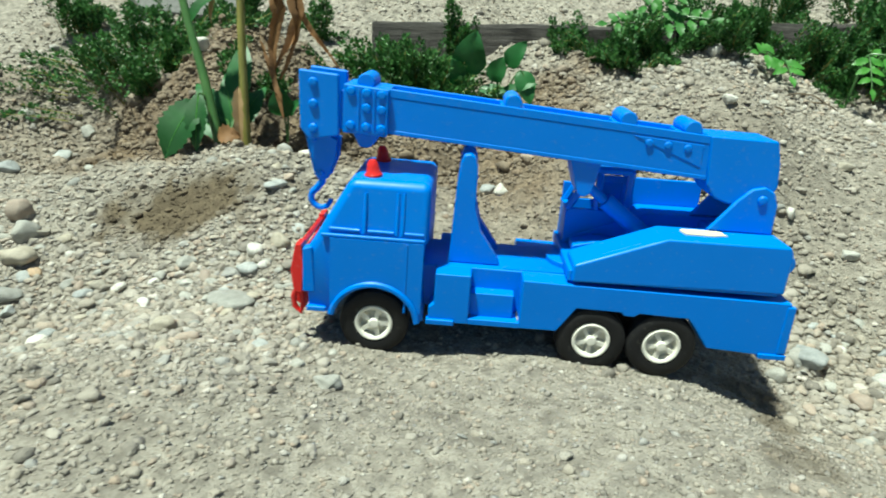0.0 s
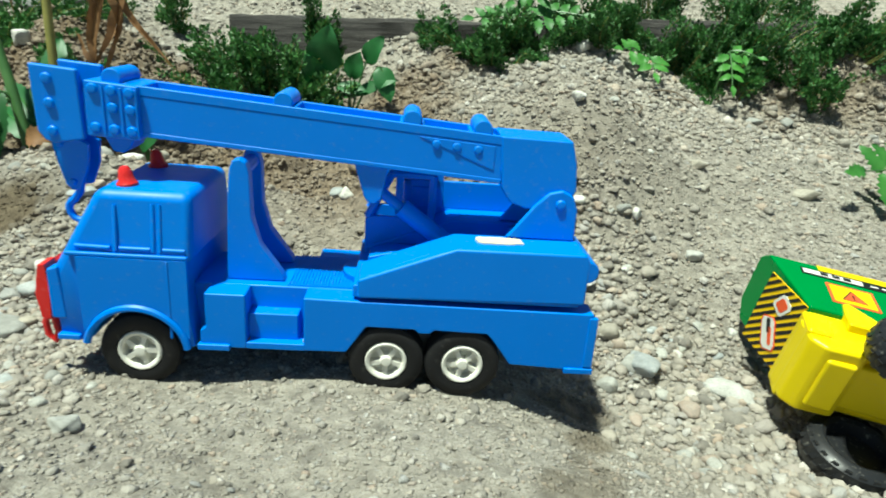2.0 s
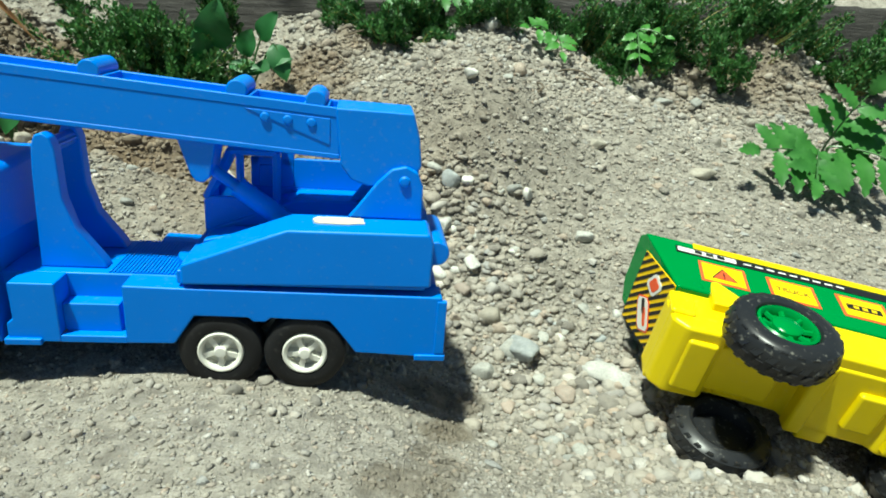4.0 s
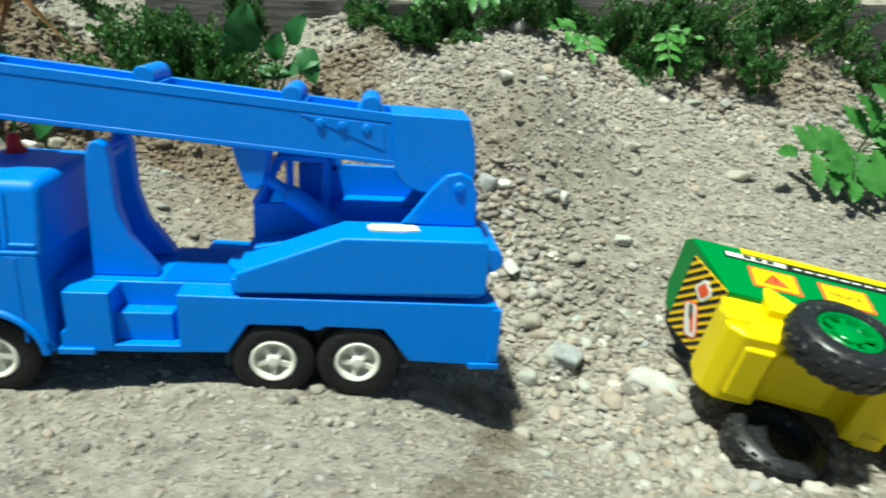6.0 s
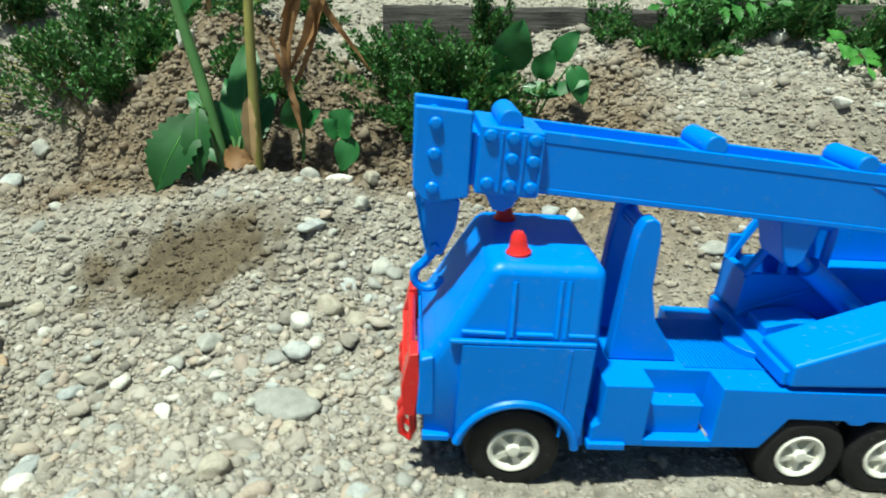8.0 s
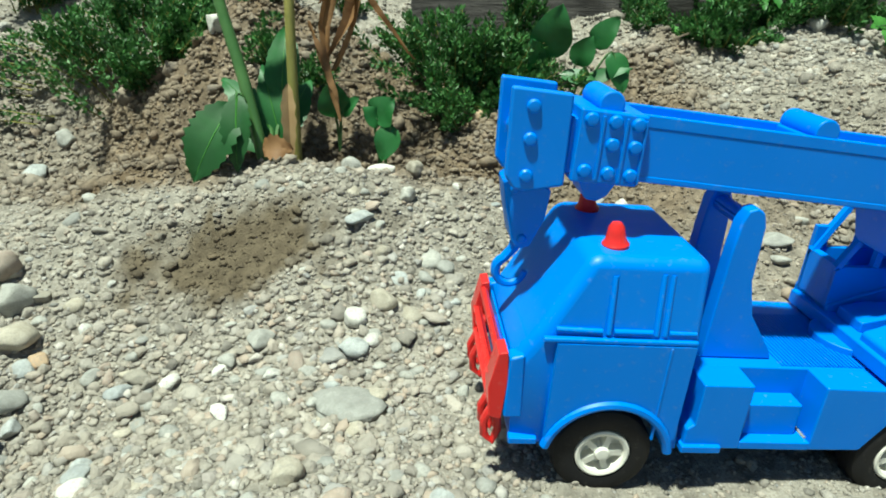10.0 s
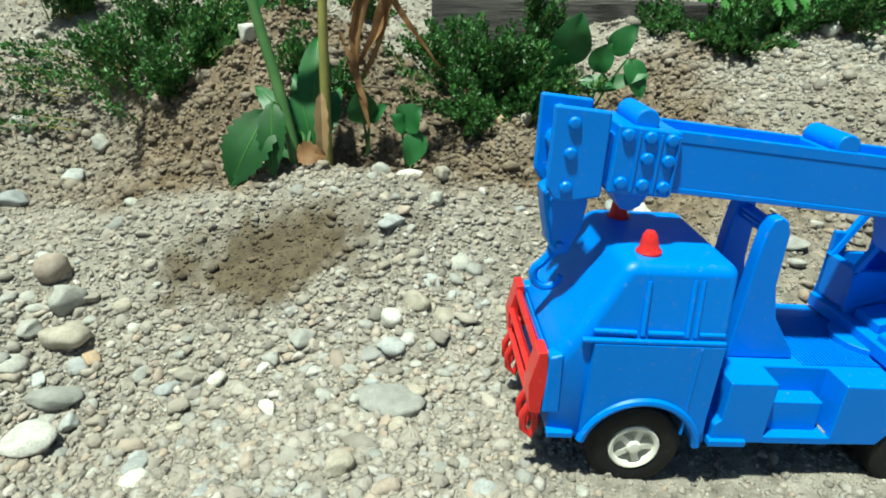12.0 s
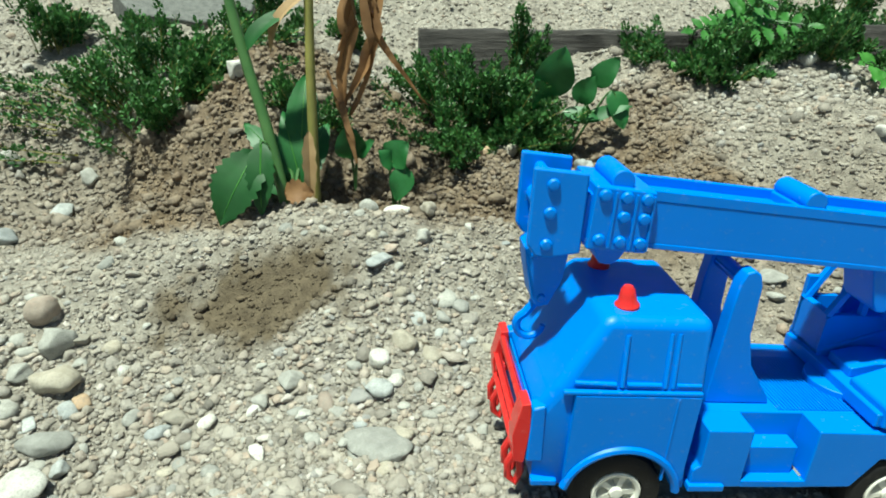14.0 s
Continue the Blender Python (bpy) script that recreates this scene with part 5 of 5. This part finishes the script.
def tall_weed():
    """Two thick stalks with toothed leaves at the foot; one green, one drying."""
    ob = plant("tall_weed", -0.172, 0.503, "tall green stalk with toothed dark leaves at its foot", "plant")
    o = Vector((-0.172, 0.503, z_at(-0.172, 0.503) - 0.002))

    def at(x, y, z):
        return Vector((x, y, z)) - o
    bm = bmesh.new()
    stalk(bm, [at(-0.171, 0.500, 0.060), at(-0.176, 0.504, 0.095), at(-0.185, 0.512, 0.139), at(-0.196, 0.520, 0.180), at(-0.205, 0.526, 0.225), at(-0.214, 0.53, 0.30), at(-0.220, 0.535, 0.38)], 0.0040, 0.0025, 10)
    part("stalk", bm, STEM_GREEN, ob, scale=1.0)
    blades = (((-0.190, 0.505, 0.124), (-0.214, 0.489, 0.080), 0.030, 0.09), ((-0.187, 0.503, 0.130), (-0.188, 0.489, 0.086), 0.017, 0.08),
              ((-0.172, 0.520, 0.105), (-0.205, 0.548, 0.132), 0.018, 0.1), ((-0.170, 0.522, 0.100), (-0.163, 0.555, 0.152), 0.020, 0.05), ((-0.165, 0.520, 0.090), (-0.178, 0.54, 0.142), 0.018, 0.05),
              ((-0.168, 0.525, 0.095), (-0.150, 0.560, 0.130), 0.020, 0.05), ((-0.175, 0.52, 0.09), (-0.215, 0.55, 0.112), 0.018, 0.05), ((-0.17, 0.52, 0.085), (-0.185, 0.56, 0.11), 0.020, 0.05), ((-0.166, 0.53, 0.12), (-0.162, 0.55, 0.165), 0.022, 0.03))
    for k, (a, b, w, teeth) in enumerate(blades):
        bm = bmesh.new()
        mid = leaf(bm, at(*a), at(*b), w, (0, -0.8, 0.6), 0.18, teeth, 0.2, 0.75, 18, k)
        blade = part("leaf", bm, LEAF_DARK if k < 2 else LEAF_BLUE, ob, scale=1.0)
        bm = bmesh.new()
        tube(bm, mid[:-2], [0.0007 - 0.00003 * i for i in range(len(mid) - 2)], 5)
        part("midrib", bm, LEAF_LIGHT, blade, "pale green midrib", scale=1.0)
        bm = bmesh.new()
        stalk(bm, [at(-0.172 if k > 1 else -0.180, 0.510, 0.085 if k > 1 else 0.118), at(*a), at(*a) * 0.6 + at(*b) * 0.4], 0.0016, 0.0009, 5)
        part("leaf_stem", bm, STEM_GREEN, ob, scale=1.0)
    bm = bmesh.new()
    leaf(bm, at(-0.196, 0.520, 0.180), at(-0.165, 0.53, 0.205), 0.012, (0, -0.6, 0.8), 0.3, 0, 0.3, 0.8, 8, 21)
    part("leaf", bm, LEAF_DARK, ob, scale=1.0)


tall_weed()


def dry_weed():
    ob = plant("dry_weed", -0.156, 0.517, "tall drying stalk with brown withered leaves hanging", "plant")
    o = Vector((-0.156, 0.517, z_at(-0.156, 0.517) - 0.002))

    def at(x, y, z):
        return Vector((x, y, z)) - o
    bm = bmesh.new()
    stalk(bm, [at(-0.157, 0.517, 0.055), at(-0.157, 0.517, 0.10), at(-0.157, 0.520, 0.144), at(-0.156, 0.525, 0.211), at(-0.152, 0.53, 0.29), at(-0.140, 0.538, 0.31), at(-0.124, 0.547, 0.302)], 0.0036, 0.0022, 10)
    part("stalk", bm, STEM_OLIVE, ob, "olive stalk turning brown", scale=1.0)
    bm = bmesh.new()
    leaf(bm, at(-0.159, 0.512, 0.135), at(-0.159, 0.508, 0.082), 0.0085, (0, -1, 0.1), 0.10, 0.10, 0.7, 0.7, 12, 5)
    part("husk", bm, DRY_PALE, ob, "split straw-coloured husk", scale=1.0)
    strips = (                                    # bends of each hanging leaf, from the bent top down
        ((-0.124, 0.546, 0.30), (-0.125, 0.546, 0.215), (-0.121, 0.545, 0.190), (-0.124, 0.545, 0.170), (-0.137, 0.542, 0.147)),
        ((-0.130, 0.547, 0.30), (-0.134, 0.548, 0.220), (-0.131, 0.547, 0.195), (-0.139, 0.545, 0.165), (-0.138, 0.541, 0.140)),
        ((-0.118, 0.547, 0.30), (-0.114, 0.548, 0.220), (-0.117, 0.546, 0.196), (-0.106, 0.545, 0.176), (-0.082, 0.545, 0.146)),
        ((-0.122, 0.550, 0.30), (-0.117, 0.550, 0.215), (-0.113, 0.548, 0.192), (-0.119, 0.547, 0.168), (-0.134, 0.545, 0.138)),
        )
    strips += (
        ((-0.148, 0.545, 0.168), (-0.143, 0.543, 0.155), (-0.138, 0.540, 0.140), (-0.134, 0.536, 0.126), (-0.130, 0.533, 0.108)),
        ((-0.128, 0.550, 0.30), (-0.129, 0.551, 0.225), (-0.136, 0.550, 0.205), (-0.137, 0.549, 0.190), (-0.142, 0.548, 0.178)),
        ((-0.121, 0.552, 0.30), (-0.123, 0.552, 0.225), (-0.118, 0.550, 0.208), (-0.119, 0.549, 0.196), (-0.112, 0.548, 0.188)))
    for k, pts in enumerate(strips):
        bm = bmesh.new()
        r = random.Random(k)
        ctrl = [at(*p) for p in pts]
        rows = []
        n = 22
        for i in range(n + 1):
            t = i / n
            q4 = min(3, int(t * 4))
            f4 = t * 4 - q4
            c = ctrl[q4].lerp(ctrl[q4 + 1], f4 * f4 * (3 - 2 * f4) * 0.5 + f4 * 0.5)
            w = 0.0075 * (0.35 + 0.9 * math.sin(math.pi * min(1, t * 0.95 + 0.03))) * (1 if k != 4 else 0.7)
            a = 0.6 + k + 2.2 * t + 0.5 * math.sin(11 * t + k)
            sd = Vector((math.cos(a), math.sin(a) * 0.6, 0.15))
            curl = Vector((math.sin(a), -math.cos(a), 0)) * w * 0.55
            rows.append([bm.verts.new(c - sd * w * 0.5), bm.verts.new(c + curl * 0.8 + Vector((r.uniform(-1, 1), r.uniform(-1, 1), 0)) * 0.0006), bm.verts.new(c + sd * w * 0.5)])
        for a, b in zip(rows, rows[1:]):
            for q in range(2):
                bm.faces.new((a[q], a[q + 1], b[q + 1], b[q]))
        part("withered_leaf", bm, DRY_LEAF, ob, scale=1.0)
    bm = bmesh.new()
    leaf(bm, at(-0.156, 0.525, 0.215), at(-0.181, 0.528, 0.178), 0.010, (0, -0.5, 0.9), 0.35, 0, 0.4, 0.8, 10, 31)
    part("yellow_leaf", bm, DRY_PALE, ob, "curled yellowing leaf", scale=1.0)


dry_weed()


def broad_weed(x, y, name, label, blades, mat=None):
    """A weed with few broad leaves: each (foot offset, base, tip, width)."""
    ob = plant(name, x, y, label, "plant", "weeds along the bank")
    o = Vector((x, y, z_at(x, y) - 0.002))
    for k, (a, b, w) in enumerate(blades):
        a, b = Vector(a) - o, Vector(b) - o
        bm = bmesh.new()
        leaf(bm, a, b, w, (0, -0.75, 0.65), 0.12, 0, 0.12, 0.72, 12, k)
        blade = part("leaf", bm, mat or LEAF_BLUE, ob, scale=1.0)
        bm = bmesh.new()
        stalk(bm, [Vector((0, 0, 0)), a * 0.55 + Vector((0, 0, 0.004)), a, a * 0.4 + b * 0.6], 0.0012, 0.0006, 5)
        part("leaf_stem", bm, STEM_GREEN, ob, scale=1.0)


broad_weed(0.045, 0.625, "broad_leaf_weed", "weed with broad round waxy green leaves", (
    ((0.024, 0.624, 0.140), (0.031, 0.612, 0.180), 0.032), ((0.062, 0.624, 0.148), (0.078, 0.616, 0.172), 0.020), ((0.074, 0.615, 0.146), (0.084, 0.606, 0.116), 0.020),
    ((0.048, 0.620, 0.135), (0.058, 0.612, 0.158), 0.020), ((0.036, 0.618, 0.128), (0.064, 0.608, 0.124), 0.014), ((0.018, 0.622, 0.130), (0.010, 0.612, 0.155), 0.020), ((0.05, 0.618, 0.12), (0.09, 0.607, 0.135), 0.012)))
broad_weed(-0.104, 0.535, "seedling", "small seedling with round green leaves", (
    ((-0.108, 0.532, 0.108), (-0.096, 0.527, 0.124), 0.022), ((-0.104, 0.531, 0.106), (-0.116, 0.527, 0.118), 0.014), ((-0.097, 0.527, 0.107), (-0.104, 0.523, 0.084), 0.017)))
broad_weed(-0.132, 0.552, "seedling", "small seedling with round green leaves in soil", (
    ((-0.134, 0.551, 0.106), (-0.136, 0.545, 0.132), 0.022), ((-0.130, 0.550, 0.108), (-0.118, 0.545, 0.122), 0.010)))
broad_weed(0.130, 0.690, "leaf_sprig", "sprig of small oval green leaves", tuple(
    ((0.130 + 0.012 * k, 0.688, 0.158 + 0.002 * k), (0.122 + 0.015 * k, 0.676, 0.150 + 0.008 * (k % 2)), 0.011) for k in range(6)), LEAF_LIGHT)


def pinnate_weed(x, y, name, label, fronds, mat=None, leaflet=0.030, lobes=0.22):
    """A weed with feathered leaves: each frond from base to tip bears toothed leaflets in pairs."""
    ob = plant(name, x, y, label, "plant", "weeds along the bank")
    o = Vector((x, y, z_at(x, y) - 0.002))
    for k, (a, b, pairs, scale) in enumerate(fronds):
        a, b = Vector(a) - o, Vector(b) - o
        d = b - a
        side = d.cross(Vector((0, -0.75, 0.65))).normalized()
        bm = bmesh.new()
        stalk(bm, [Vector((0, 0, 0)), a * 0.6 + Vector((0, 0, 0.006)), a, (a + b) / 2 + Vector((0, 0, 0.003)), b], 0.0012, 0.0005, 5)
        part("leaf_stem", bm, STEM_GREEN, ob, scale=1.0)
        for i in range(pairs + 1):
            t = (i + 0.3) / (pairs + 0.3)
            c = a + d * t
            for sg in ((1, -1) if i < pairs else (0,)):
                bm = bmesh.new()
                L = leaflet * scale * (1 - 0.35 * t)
                way = (side * sg * 0.95 + d.normalized() * (0.35 if sg else 1.0)).normalized() * L
                leaf(bm, c, c + way + Vector((0, 0, -0.12 * L)), L * 0.46, (0, -0.75, 0.65), 0.10, lobes, 0.12, 0.8, 12, k * 20 + i * 2 + sg)
                part("leaflet", bm, mat or LEAF_LIGHT, ob, scale=1.0)


pinnate_weed(0.515, 0.500, "feather_leaf_weed", "weed with bright green lobed feathery leaves", (
    ((0.505, 0.490, 0.082), (0.440, 0.466, 0.092), 3, 1.3), ((0.508, 0.490, 0.088), (0.484, 0.455, 0.072), 3, 1.2), ((0.520, 0.495, 0.095), (0.536, 0.485, 0.132), 3, 1.3),
    ((0.520, 0.49, 0.09), (0.560, 0.460, 0.082), 3, 1.4), ((0.53, 0.50, 0.09), (0.59, 0.49, 0.11), 3, 1.4)), LEAF_WEED)
pinnate_weed(0.400, 0.640, "feather_leaf_weed", "small weed with one drooping light green leaf", (
    ((0.402, 0.625, 0.168), (0.400, 0.605, 0.140), 3, 0.62), ((0.404, 0.63, 0.168), (0.425, 0.615, 0.165), 2, 0.55)), None, 0.028)
pinnate_weed(0.335, 0.655, "feather_leaf_weed", "small weed with pale green toothed leaves", (
    ((0.325, 0.645, 0.164), (0.300, 0.630, 0.168), 2, 0.8), ((0.330, 0.640, 0.162), (0.330, 0.620, 0.148), 2, 0.8)), None, 0.026)
pinnate_weed(0.225, 0.705, "lobed_leaf_weed", "weed with spreading light green lobed leaves", (
    ((0.215, 0.695, 0.192), (0.165, 0.676, 0.190), 4, 0.85), ((0.228, 0.700, 0.195), (0.272, 0.676, 0.196), 4, 0.9), ((0.225, 0.705, 0.20), (0.240, 0.690, 0.225), 3, 0.8), ((0.222, 0.700, 0.19), (0.200, 0.69, 0.215), 3, 0.8)), LEAF_WEED, 0.027, 0.2)
pinnate_weed(0.690, 0.620, "feather_leaf_weed", "tall weed with light green feathery leaves", (
    ((0.690, 0.612, 0.165), (0.640, 0.590, 0.170), 4, 0.9), ((0.692, 0.612, 0.17), (0.72, 0.59, 0.19), 4, 0.9), ((0.69, 0.61, 0.15), (0.67, 0.58, 0.135), 3, 0.8)))


def litter():
    """A dead leaf by the stalks and a few dry twigs."""
    bm = bmesh.new()
    leaf(bm, (-0.009, 0, 0.003), (0.009, -0.004, 0.006), 0.015, (0, -0.4, 0.9), 0.3, 0.15, 0.3, 0.7, 10, 77)
    ob = part("dead_leaf", bm, DRY_LEAF, None, scale=1.0)
    ob.matrix_world = pose(-0.167, 0.505, z_at(-0.167, 0.505) + 0.006, 40, 0, 15)
    tagged(ob, "curled dead brown leaf on the gravel", "leaf")
    for x, y, turn, L, k in ((0.292, 0.560, 70, 0.045, 1), (0.335, 0.600, -35, 0.04, 2), (0.350, 0.595, -55, 0.03, 3), (-0.13, 0.60, 20, 0.05, 4), (0.16, 0.655, 25, 0.06, 5)):
        bm = bmesh.new()
        r = random.Random(k)
        pts = [(-L / 2, 0, 0.001), (-L / 5, r.uniform(-0.004, 0.004), 0.006), (L / 5, r.uniform(-0.005, 0.005), 0.005), (L / 2, 0, 0.0)]
        stalk(bm, pts, 0.0012, 0.0006, 5)
        ob = part("twig", bm, TWIG, None, scale=1.0)
        ob.matrix_world = pose(x, y, z_at(x, y) + 0.002, 20, 0, turn)
        tagged(ob, "thin dry twig lying on the ground", "twig", "twigs on the ground")


litter()
